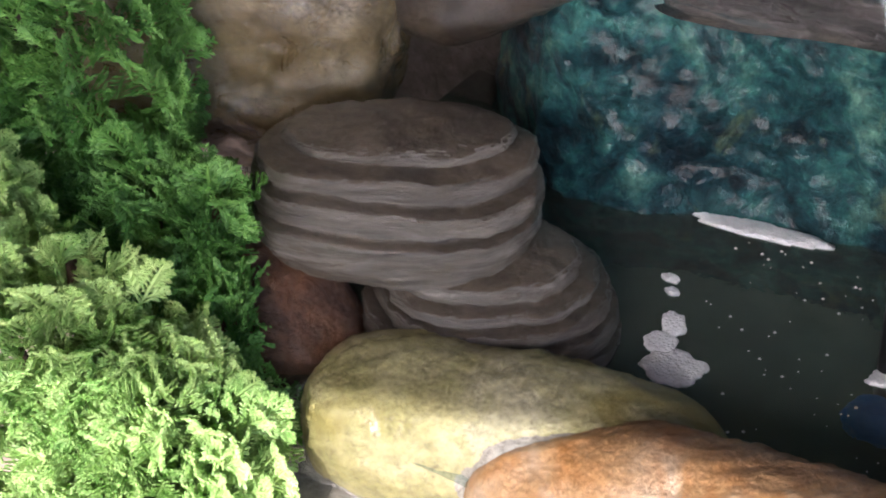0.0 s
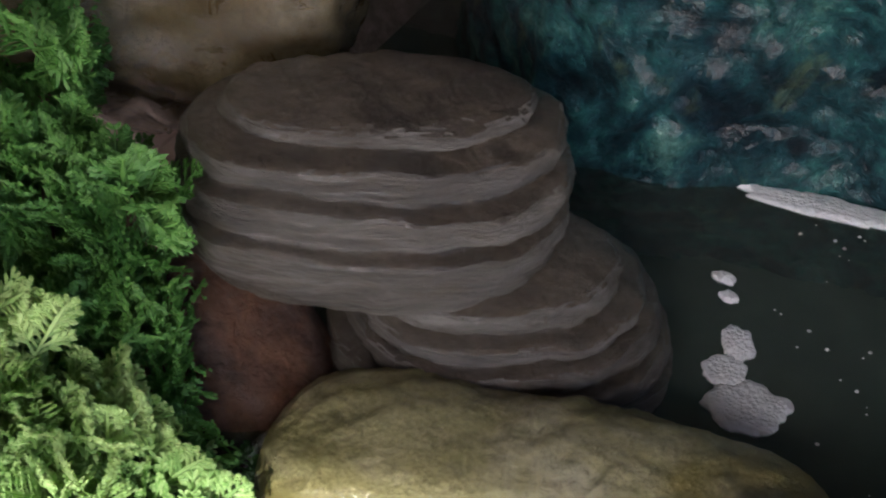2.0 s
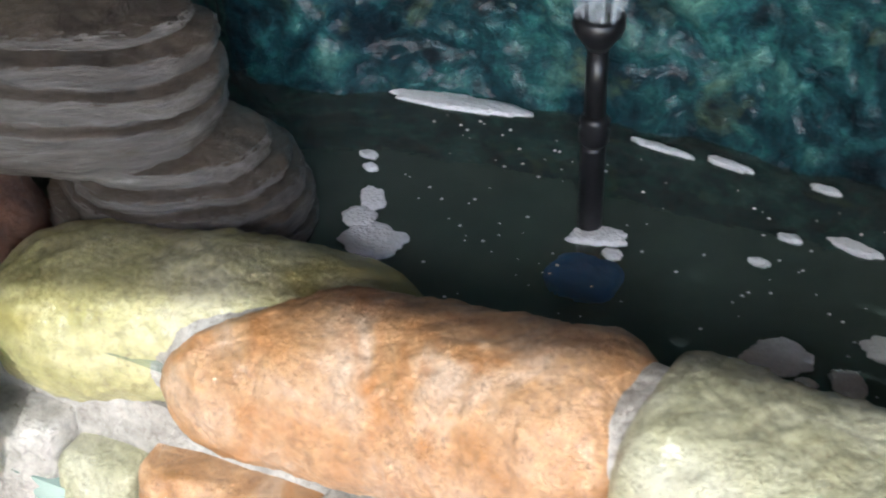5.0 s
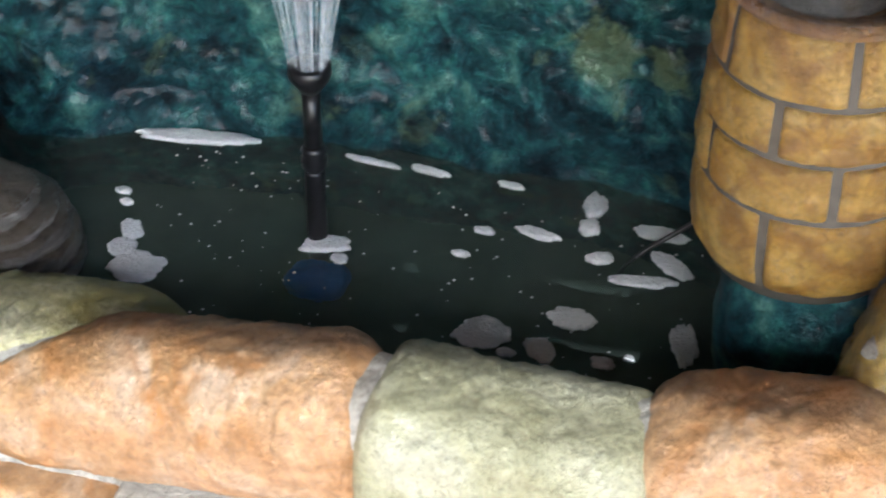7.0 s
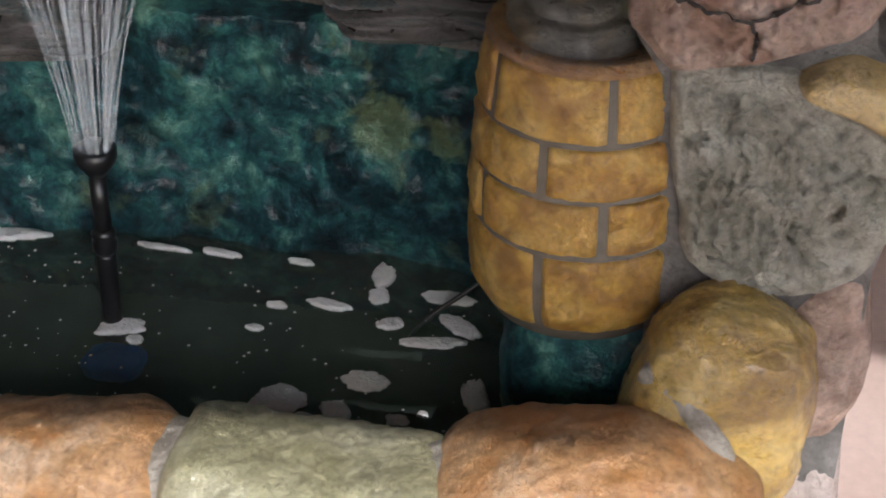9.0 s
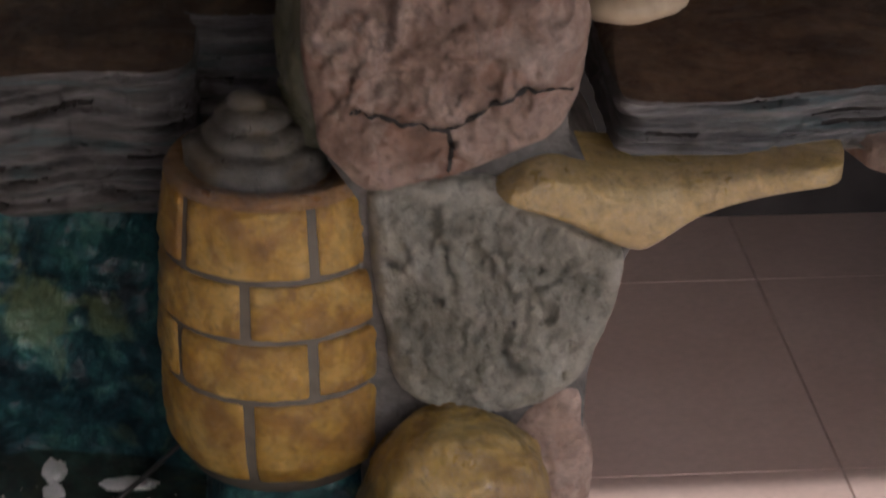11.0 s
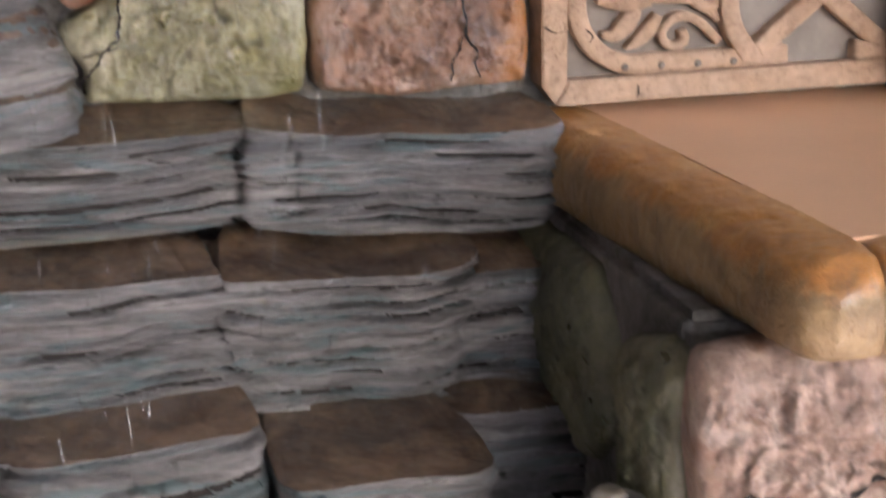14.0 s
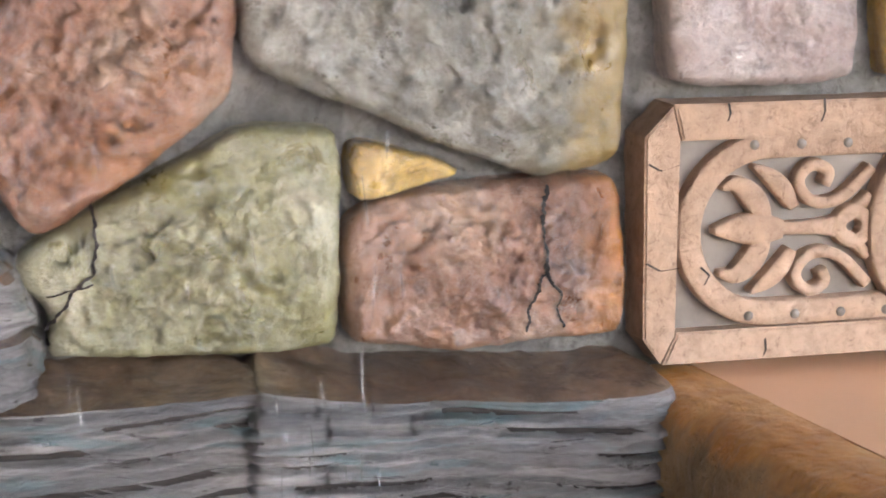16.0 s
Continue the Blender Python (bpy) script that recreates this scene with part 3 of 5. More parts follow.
wall_over = structure(box("wall_over", 0.70, 4, 0.40, 0.62, 1.0, 2.6, M_MORTAR, 0), "grey mortar wall above the arched recess", "wall")
# walls and ceiling added around the recess; their dark colour stands in for shade
wall_far = structure(box("wall_far", 0.3, 2.4, 1.55, 1.7, 0, 1.2, M_RECSHADE, 0), "back wall added to close the arched recess, shade put into its dark colour", "wall")
wall_left = structure(box("wall_left", 0.55, 0.66, 0.13, 1.55, 0, 1.1, M_RECSHADE, 0), "side wall added to close the arched recess, shade put into its dark colour", "wall")
# added out of view so that light comes mainly from the right
light_block_side = structure(box("light_block_side", -1.75, -1.6, -3.6, 0.62, 0, 2.6, M_LIGHTCUT, 0), "unseen dark wall added at the left to block side light", "wall")
# dark ground added out of view; it limits the sunlit floor's bounce
road = structure(box("road", -12, 12, -14, -3.4, -0.1, 0.0, M_DARKGROUND, 0), "unseen dark ground added to cut bounce and darken reflections", "road")
# added behind the camera to cut frontal fill, too low to block the sun
light_block_front = structure(box("light_block_front", -8, 0.2, -7.2, -7.0, 0, 3.2, M_LIGHTCUT, 0), "unseen dark wall added at the front left to block fill light", "wall")
wall_right = structure(box("wall_right", 2.1, 2.25, -0.15, 1.55, 0, 1.1, M_RECSHADE, 0), "side wall added to close the arched recess, shade put into its dark colour", "wall")
recess_ceiling = structure(box("recess_ceiling", 0.55, 2.25, 0.30, 1.7, 1.02, 1.09, M_RECSHADE, 0), "ceiling added to close the arched recess, shade put into its dark colour", "ceiling")

# ---------------------------------------------------------------- pool
def ribbon(name, line, z0, z1, mat, lean=0.03, amp=0.018, n=300, m=100, thick=0.05):
    """A rough rock face that stands on a bent line."""
    pts = resample(rounded(line, 2, False), n, False)
    rows = []
    for i in range(m + 1):
        q = i / m
        row = []
        for x, y in pts:
            z = z0 + (z1 - z0) * q
            p = Vector((x, y + lean * q, z))
            d = amp * fbm(p, 7, 4) + 0.006 * abs(fbm(p, 21, 4)) + 0.0025 * fbm(p, 60, 3) + 0.007 * chisel(p, 17) + 0.003 * chisel(p, 45)
            row.append(p + Vector((0, -d, 0)))
        rows.append(row)
    rows.append([p + Vector((0, thick, 0)) for p in rows[-1]])
    v, f = loft(rows, False)
    return link_mesh(name, v, f, mat)


pool_wall = structure(ribbon("pool_wall", [(-0.78, 0.30), (-0.66, 0.12), (-0.56, 0.06), (-0.435, 0.125), (-0.28, 0.165), (-0.16, 0.172), (0.0, 0.172), (0.153, 0.182), (0.264, 0.155), (0.36, 0.10), (0.50, 0.08)], 0.24, 0.70, M_TEAL), "glossy teal painted rock wall of the pool", "wall")
# dark ribbon that stands in for the shade below the ledges
shaded_recess = structure(ribbon("shaded_recess", [(-0.80, -0.05), (-0.55, 0.14), (-0.28, 0.24), (0.0, 0.25), (0.264, 0.24), (0.40, 0.20), (0.50, 0.16)], 0.66, 1.0, M_DBR), "recess above the pool wall, its shade put in as dark rock", "wall")
pool_bed = structure(box("pool_bed", -0.85, 0.52, -0.40, 0.30, 0.22, 0.26, M_BED, 0), "dark murky pool bed", "pool")


def water_sheet():
    xs, ys = np.linspace(-0.78, 0.50, 60), np.linspace(-0.36, 0.26, 34)
    rows = [[Vector((x, y, 0.40 + 0.0012 * fbm((x, y, 0), 16, 3))) for x in xs] for y in ys]
    v, f = loft(rows, False)
    ob = link_mesh("water", v, f, M_WATER)
    ob.visible_shadow = False
    return structure(ob, "dark greenish pool water with small ripples", "water")


water = water_sheet()


def foam(cx, cy, rx, ry, seed, turn=0.0, holes=False):
    """A floating patch of suds with a ragged outline."""
    rows = []
    n = 56
    for s, h in ((1.0, -0.002), (1.0, 0.0012), (0.93, 0.0030), (0.75, 0.0042), (0.5, 0.0040), (0.25, 0.0046)):
        row = []
        for j in range(n):
            a = 2 * math.pi * j / n
            r = s * (1 + 0.30 * noise.noise(Vector((math.cos(a) * 1.5, math.sin(a) * 1.5, seed * 2.7))) + 0.16 * noise.noise(Vector((math.cos(a) * 4, math.sin(a) * 4, seed * 1.3))))
            x, y = rx * r * math.cos(a), ry * r * math.sin(a)
            t = radians(turn)
            p = Vector((cx + x * math.cos(t) - y * math.sin(t), cy + x * math.sin(t) + y * math.cos(t), 0.40 + h))
            p.z += 0.0012 * fbm(p, 90) if h > 0 else 0
            row.append(p)
        rows.append(row)
    v, f = loft(rows, True, True, True)
    return tagged(link_mesh("foam_patch", v, f, M_FOAM), "white frothy suds floating on the pool water", "foam", "foam patches on the water")


for i, (cx, cy, rx, ry, tn) in enumerate([
        (-0.312, -0.108, 0.030, 0.025, 20), (-0.340, -0.082, 0.018, 0.017, 60), (-0.345, -0.050, 0.013, 0.019, 30),
        (-0.350, 0.142, 0.076, 0.015, 8), (-0.127, -0.010, 0.030, 0.014, 20), (-0.104, -0.030, 0.010, 0.008, 0),
        (0.082, -0.105, 0.032, 0.022, 20), (0.148, -0.112, 0.022, 0.013, -50), (0.167, -0.054, 0.024, 0.017, 5),
        (0.216, -0.114, 0.014, 0.008, -10), (0.035, 0.066, 0.012, 0.006, 0), (0.092, 0.080, 0.024, 0.009, -8),
        (0.142, 0.150, 0.014, 0.022, 10), (0.146, 0.108, 0.012, 0.016, 10), (0.170, 0.055, 0.016, 0.010, 15),
        (0.225, 0.030, 0.034, 0.010, 12), (0.250, 0.066, 0.030, 0.012, -35), (0.226, 0.118, 0.030, 0.012, 0),
        (0.290, -0.060, 0.013, 0.036, 15), (-0.130, 0.156, 0.034, 0.005, -4), (-0.060, 0.158, 0.024, 0.006, -8),
        (0.040, 0.158, 0.016, 0.006, 0), (0.24, -0.10, 0.006, 0.004, 0), (0.115, -0.128, 0.010, 0.006, 0),
        (-0.385, 0.016, 0.010, 0.006, 0), (-0.372, -0.003, 0.008, 0.005, 0), (0.022, 0.018, 0.010, 0.005, 0)]):
    foam(cx, cy, rx, ry, i + 1, tn)


def bubbles():
    rng = random.Random(4)
    verts, faces = [], []
    for _ in range(170):
        x, y, r = rng.uniform(-0.36, 0.28), rng.uniform(-0.22, 0.13), rng.choice((0.0008, 0.0012, 0.0019))
        b = len(verts)
        verts += [(x + r * math.cos(a), y + r * math.sin(a), 0.4008) for a in np.linspace(0, 2 * math.pi, 7)[:-1]] + [(x, y, 0.4008 + r)]
        faces += [(b + k, b + (k + 1) % 6, b + 6) for k in range(6)]
    return tagged(link_mesh("water_bubbles", verts, faces, M_FOAM), "tiny white bubbles and drops on the pool water", "bubbles", kind="stuff")


bubbles()
blue = tagged(boulder("submerged_pump", (-0.128, -0.038, 0.350), (0.038, 0.034, 0.024), M_BLUE, 3, 0.004), "blue plastic pump under the pool water", "pump")

# fountain nozzle
fountain = thing("fountain_nozzle", "black plastic fountain riser with a flared nozzle standing in the pool", "fountain", at=(-0.14, 0, 0.26))
under(lathe("lower_pipe", [(0.0115, 0.26), (0.0115, 0.49), (0.0105, 0.495)], (-0.14, 0), M_BLACK), fountain)
under(lathe("coupling", [(0.0105, 0.494), (0.0140, 0.499), (0.0142, 0.510), (0.0125, 0.515), (0.0142, 0.520), (0.0105, 0.527)], (-0.14, 0), M_BLACK), fountain)
under(lathe("upper_pipe", [(0.0100, 0.525), (0.0098, 0.598)], (-0.14, 0), M_BLACK), fountain)
under(lathe("nozzle_head", [(0.0098, 0.595), (0.0150, 0.603), (0.0215, 0.612), (0.0235, 0.618), (0.0235, 0.628), (0.0190, 0.631), (0.0170, 0.629)], (-0.14, 0), M_BLACK), fountain)


def jets():
    rng = random.Random(8)
    verts, faces = [], []
    for k in range(85):
        a, sp = rng.uniform(0, 2 * math.pi), rng.uniform(0.15, 1.0)
        h = rng.uniform(0.20, 0.34)
        pts = []
        for i in range(12):
            q = i / 11
            r = 0.008 + 0.014 * sp + sp * 0.080 * q
            pts.append(Vector((-0.14 + r * math.cos(a), r * math.sin(a), 0.628 + h * (1.55 * q - 0.55 * q * q * 1.2))))
        w = rng.uniform(0.0004, 0.0010)
        b = len(verts)
        for p in pts:
            for j in range(4):
                an = j * math.pi / 2
                verts.append(p + Vector((w * math.cos(an), w * math.sin(an), 0)))
        for i in range(11):
            for j in range(4):
                faces.append((b + i * 4 + j, b + i * 4 + (j + 1) % 4, b + (i + 1) * 4 + (j + 1) % 4, b + (i + 1) * 4 + j))
    ob = link_mesh("water_jets", verts, faces, M_JET)
    ob.visible_shadow = False
    return tagged(ob, "clear water jets rising from the fountain nozzle", "water jet", kind="stuff")


jets()


def drops():
    """Falling drops in front of the ledges, drawn out by their speed."""
    rng = random.Random(18)
    verts, faces = [], []
    for _ in range(90):
        x, y, z = rng.choice((rng.uniform(-0.11, 0.0), rng.uniform(0.10, 0.20), rng.uniform(-0.20, 0.26))), rng.uniform(0.02, 0.16), rng.uniform(0.95, 1.42)
        ln, w, dx = rng.uniform(0.012, 0.045), rng.uniform(0.0002, 0.0005), rng.uniform(-0.05, 0.02)
        b = len(verts)
        for q, k in ((0, 0.3), (0.3, 1), (0.8, 1), (1, 0.3)):
            verts += [(x + dx * ln * q * 4 + w * k * math.cos(a), y + w * k * math.sin(a), z + ln * q) for a in (0, math.pi / 2, math.pi, 3 * math.pi / 2)]
        faces += [(b + i * 4 + j, b + i * 4 + (j + 1) % 4, b + (i + 1) * 4 + (j + 1) % 4, b + (i + 1) * 4 + j) for i in range(3) for j in range(4)]
    ob = link_mesh("water_drops", verts, faces, M_JET)
    ob.visible_shadow = False
    return tagged(ob, "thin streaks of falling fountain water", "water drops", kind="stuff")


drops()
cable = tagged(tube("cable", resample(rounded([(0.19, 0.06, 0.36), (0.205, 0.07, 0.402), (0.25, 0.10, 0.425), (0.30, 0.13, 0.46), (0.36, 0.16, 0.52)], 2, False), 24, False), 0.003, M_BLACK), "thin black cable leaving the pool water", "cable")

# ---------------------------------------------------------------- rocks on the pool's far end
ledge = thing("layered_boulder", "grey brown layered boulder stack overhanging the pool", "boulder", at=(-0.56, -0.06, 0.38))


def stack(name, tiers, seed):
    """Rock layers split by narrow creases: (bottom, top, centre x, centre y, radius x, radius y) from the bottom up; the lowest is undercut."""
    z0, z1, x, y, rx, ry = tiers[0]
    h = z1 - z0
    prof = [(z0 - 0.012, x, y, rx * 0.62, ry * 0.62), (z0, x, y, rx * 0.80, ry * 0.80), (z0 + h * 0.16, x, y, rx * 0.91, ry * 0.91), (z0 + h * 0.42, x, y, rx * 0.975, ry * 0.975), (z0 + h * 0.7, x, y, rx, ry), (z1 - 0.002, x, y, rx - 0.001, ry - 0.001)]
    for z0, z1, x, y, rx, ry in tiers[1:]:
        h = z1 - z0
        prof += [(z0 - 0.001, x, y, rx - 0.008, ry - 0.008), (z0 + 0.0005, x, y, rx - 0.007, ry - 0.007), (z0 + 0.002, x, y, rx - 0.001, ry - 0.001), (z0 + h * 0.45, x, y, rx, ry), (z1 - 0.003, x, y, rx - 0.003, ry - 0.003), (z1 - 0.001, x, y, rx - 0.006, ry - 0.006)]
    z1, x, y, rx, ry = tiers[-1][1:]
    prof += [(z1 + 0.002, x, y, rx * 0.75, ry * 0.75), (z1 + 0.005, x, y, rx * 0.4, ry * 0.4), (z1 + 0.006, x, y, rx * 0.1, ry * 0.1)]
    return under(tiered(name, prof, [M_LEDGE, M_LEDGET], 220, 0.007, 2.2, seed, 0.86, wob=0.008, turn=29), ledge)


stack("upper_block", [(0.468, 0.526, -0.594, -0.166, 0.142, 0.094), (0.527, 0.551, -0.600, -0.160, 0.144, 0.090), (0.552, 0.573, -0.604, -0.152, 0.136, 0.076), (0.577, 0.590, -0.606, -0.146, 0.112, 0.056)], 2)
stack("lower_block", [(0.36, 0.412, -0.498, -0.146, 0.130, 0.106), (0.413, 0.432, -0.499, -0.144, 0.128, 0.104), (0.433, 0.449, -0.498, -0.140, 0.116, 0.096), (0.450, 0.464, -0.504, -0.140, 0.106, 0.086), (0.465, 0.482, -0.512, -0.140, 0.094, 0.074)], 7)

tagged(boulder("ochre_boulder", (-0.880, -0.060, 0.590), (0.195, 0.12, 0.150), M_OCH, 5, 0.03, (0, -8, 20), 2.6, 150, 90, 5, fine=0.007), "glossy ochre and grey painted boulder behind the shrubs", "boulder")
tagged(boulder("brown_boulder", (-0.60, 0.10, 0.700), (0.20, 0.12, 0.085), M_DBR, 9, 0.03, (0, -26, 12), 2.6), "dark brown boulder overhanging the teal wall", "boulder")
tagged(boulder("dark_red_boulder", (-0.650, -0.262, 0.33), (0.080, 0.065, 0.150), M_REDB, 12, 0.02, (0, -10, 0), 2.5), "dark red brown boulder beside the rim stones", "boulder")

# ---------------------------------------------------------------- rim of the pool
rim = thing("pool_rim", "low rim of rounded yellow, orange and pale green stones", "pool rim", at=(0, -0.34, 0))
under(rim_stone("rim_stone", [(-0.590, -0.308, 0.368), (-0.44, -0.288, 0.392), (-0.34, -0.262, 0.404), (-0.215, -0.238, 0.400)], (0.078, 0.070), (0.076, 0.066), M_RIMY, 1, 2.5, 7, skew=(0, 0.035)), rim)["label"] = "pale yellow rim stone"
under(rim_stone("rim_stone", [(-0.334, -0.312, 0.385), (-0.15, -0.318, 0.428), (0.062, -0.345, 0.470)], (0.070, 0.082), (0.074, 0.090), M_RIMO, 2, 2.7, 8, skew=(0.070, 0)), rim)["label"] = "orange rim stone"
under(rim_stone("rim_stone", [(0.044, -0.345, 0.460), (0.17, -0.350, 0.460), (0.326, -0.345, 0.460)], (0.085, 0.085), (0.090, 0.088), M_RIMG, 3, 3.0, 14), rim)["label"] = "pale green rim stone"
under(rim_stone("rim_stone", [(0.304, -0.340, 0.466), (0.42, -0.330, 0.500), (0.50, -0.335, 0.512), (0.568, -0.355, 0.46)], (0.085, 0.075), (0.088, 0.100), M_RIMO, 4, 2.8, 7), rim)["label"] = "orange rim stone"
under(boulder("corner_stone", (0.545, -0.235, 0.555), (0.090, 0.080, 0.135), M_YEL, 4, 0.01, (0, 10, 0), 2.5), rim)["label"] = "yellow rounded corner stone"
for i, (x0, x1, z0, z1, mat) in enumerate([(-0.62, -0.49, 0.16, 0.315, M_LOW), (-0.485, -0.41, 0.15, 0.295, M_RIMG), (-0.40, -0.23, 0.16, 0.315, M_RIMO), (-0.22, -0.06, 0.18, 0.338, M_LOW), (-0.05, 0.12, 0.20, 0.38, M_RIMO), (0.13, 0.30, 0.20, 0.385, M_RIMY), (0.31, 0.50, 0.20, 0.39, M_LOW), (0.51, 0.66, 0.18, 0.42, M_RIMG)]):
    under(face_stone("lower_stone", [(x0, z0), (x1, z0 + 0.01), (x1 + 0.004, z1), (x0 - 0.003, z1 - 0.006)], -0.375, 0.03, mat, 0.4, 0.005), rim)


def rim_core():
    line = [(-0.72, -0.30), (-0.5, -0.30), (-0.2, -0.30), (0.1, -0.31), (0.45, -0.31), (0.66, -0.30)]
    pts = resample(line, 40, False)
    sec = [(-0.055, 0), (-0.055, 0.30), (-0.045, 0.345), (0.045, 0.345), (0.05, 0.30), (0.05, 0)]
    rows = [[Vector((x, y + a, b)) for a, b in sec] for x, y in pts]
    v, f = loft(rows, False)
    return link_mesh("mortar", v, f, M_MORTARP, smooth=False)


under(rim_core(), rim)
under(rim_stone("mortar_bed", [(-0.55, -0.310, 0.375), (-0.40, -0.300, 0.390), (-0.22, -0.310, 0.412), (0.06, -0.338, 0.466), (0.17, -0.345, 0.460), (0.318, -0.340, 0.464), (0.42, -0.330, 0.490), (0.52, -0.330, 0.505), (0.58, -0.34, 0.46)], (0.046, 0.066), (0.047, 0.090), M_MORTARP, 6, 2.8, 9, 0.004, 160), rim)
under(tube("mortar_seam", resample(rounded([(0.485, -0.270, 0.622), (0.530, -0.300, 0.612), (0.566, -0.325, 0.572), (0.584, -0.338, 0.505), (0.588, -0.345, 0.40)], 2, False), 30, False), 0.013, M_MORTARP), rim)

# ---------------------------------------------------------------- brick tower
TX, TY = 0.402, -0.115
tower = thing("brick_tower", "small barrel shaped tower of ochre bricks with a stepped grey cap", "tower", at=(TX, TY, 0.40))


def tower_r(z):
    q = (z - 0.60) / 0.29
    return 0.105 + 0.005 * math.sin(math.pi * min(1, max(0, q))) - 0.010 * q * q - 0.012 * max(0, 0.12 - q) / 0.12


under(lathe("mortar_core", [(tower_r(z) - 0.0020, z) for z in np.linspace(0.60, 0.885, 16)], (TX, TY), M_MORTD), tower)
FACE = math.atan2(-1.6, 0.19)


def brick(a0, a1, z0, z1, seed):
    rows = []
    for i in range(23):
        c = i / 22
        row = []
        for j in range(41):
            d = j / 40
            z, a = z0 + (z1 - z0) * c, a0 + (a1 - a0) * d
            e = (max(0, 1 - abs(2 * c - 1) ** 14) * max(0, 1 - abs(2 * d - 1) ** 20)) ** 0.5
            r = tower_r(z) - 0.007 + 0.0095 * e + e * (0.0022 * fbm((a * 3 + seed, z * 40, seed), 1.3) + 0.0020 * chisel((a * 0.1 + seed, z, seed), 75))
            row.append(Vector((TX + r * math.cos(a), TY + r * math.sin(a), z)))
        rows.append(row)
    v, f = loft(rows, False)
    return under(link_mesh("brick", v, f, M_BRICK), tower)


ROWS = [(0.886, 0.8195, 13), (0.8165, 0.7635, -22), (0.7605, 0.7045, 10), (0.7015, 0.612, -22)]
for ri, (zt, zb, j0) in enumerate(ROWS):
    for k in range(5):
        a0, a1 = j0 - 72 * k, j0 - 72 * (k + 1)
        g = 1.5
        brick(FACE + radians(a1 + g), FACE + radians(a0 - g), zb, zt, ri * 7 + k)
under(lathe("top_ring", [(0.090, 0.880), (0.0965, 0.884), (0.0975, 0.890), (0.0925, 0.896), (0.078, 0.893), (0.060, 0.886), (0.01, 0.886)], (TX, TY), M_BRTOP), tower)
cap = under(tiered("stepped_cap", [(0.882, TX - 0.012, TY, 0.062, 0.062), (0.886, TX - 0.012, TY, 0.067, 0.067), (0.906, TX - 0.012, TY, 0.067, 0.067), (0.911, TX - 0.012, TY, 0.062, 0.062), (0.913, TX - 0.014, TY, 0.047, 0.047), (0.916, TX - 0.014, TY, 0.050, 0.050), (0.923, TX - 0.014, TY, 0.048, 0.048), (0.927, TX - 0.015, TY, 0.042, 0.042), (0.929, TX - 0.016, TY, 0.033, 0.033), (0.932, TX - 0.016, TY, 0.036, 0.036), (0.939, TX - 0.017, TY, 0.033, 0.033), (0.942, TX - 0.018, TY, 0.026, 0.026), (0.943, TX - 0.02, TY, 0.017, 0.017), (0.950, TX - 0.022, TY, 0.016, 0.014), (0.954, TX - 0.022, TY, 0.010, 0.008)], [M_CAP, M_CAP], 64, 0.0012, 2.0, 3, wob=0.0015), tower)
tagged(boulder("tower_base_rock", (0.425, -0.085, 0.47), (0.105, 0.095, 0.165), M_TEAL, 15, 0.015), "teal painted rock under the brick tower", "rock")

# ---------------------------------------------------------------- pillar and arch
pillar = thing("arch_pillar", "pillar of pink and grey field stones carrying the counter slab", "pillar", at=(0.57, -0.1, 0))


def pillar_core():
    prof = [(0.47, 0), (0.655, 0), (0.672, 0.50), (0.678, 0.70), (0.700, 0.80), (0.715, 0.835), (0.68, 0.90), (0.655, 0.93), (0.64, 1.095), (0.45, 1.095), (0.45, 0.92), (0.475, 0.88)]
    v = [Vector((x, -0.185, z)) for x, z in prof] + [Vector((x, 0.12, z)) for x, z in prof]
    n = len(prof)
    f = [tuple(range(n)), tuple(range(2 * n - 1, n - 1, -1))] + [(i, (i + 1) % n, n + (i + 1) % n, n + i) for i in range(n)]
    return link_mesh("mortar_core", v, f, M_MORTAR, smooth=False)


under(pillar_core(), pillar)
pink = under(face_stone("pink_stone", [(0.437, 1.098), (0.55, 1.105), (0.655, 1.095), (0.668, 1.04), (0.658, 0.975), (0.632, 0.935), (0.56, 0.910), (0.485, 0.890), (0.445, 0.935), (0.432, 1.02)], -0.180, 0.047, M_PINK, 0.50, 0.017, 0.02, corner=2, freq=13), pillar)
pink["label"] = "cracked pink stone"
crack_on(pink, [(0.468, 0.972), (0.50, 0.970), (0.541, 0.962), (0.560, 0.966), (0.590, 0.986), (0.615, 0.996), (0.655, 0.988)], -0.2, 0.0045)
crack_on(pink, [(0.548, 0.963), (0.553, 0.940), (0.551, 0.912)], -0.2, 0.0045)
under(face_stone("grey_stone", [(0.482, 0.893), (0.585, 0.903), (0.64, 0.865), (0.706, 0.826), (0.690, 0.755), (0.668, 0.703), (0.626, 0.676), (0.561, 0.668), (0.505, 0.705), (0.492, 0.80)], -0.184, 0.036, M_GREYP, 0.30, 0.018, 0.05, corner=2, freq=16), pillar)
under(face_stone("lower_pink_stone", [(0.605, 0.64), (0.625, 0.672), (0.672, 0.696), (0.684, 0.63), (0.688, 0.57), (0.66, 0.50), (0.60, 0.49)], -0.170, 0.03, M_PINK, 0.4, 0.006), pillar)
under(face_stone("lower_grey_stone", [(0.50, 0.05), (0.66, 0.04), (0.67, 0.30), (0.675, 0.47), (0.60, 0.47), (0.51, 0.44)], -0.170, 0.03, M_PINKP, 0.4, 0.006), pillar)
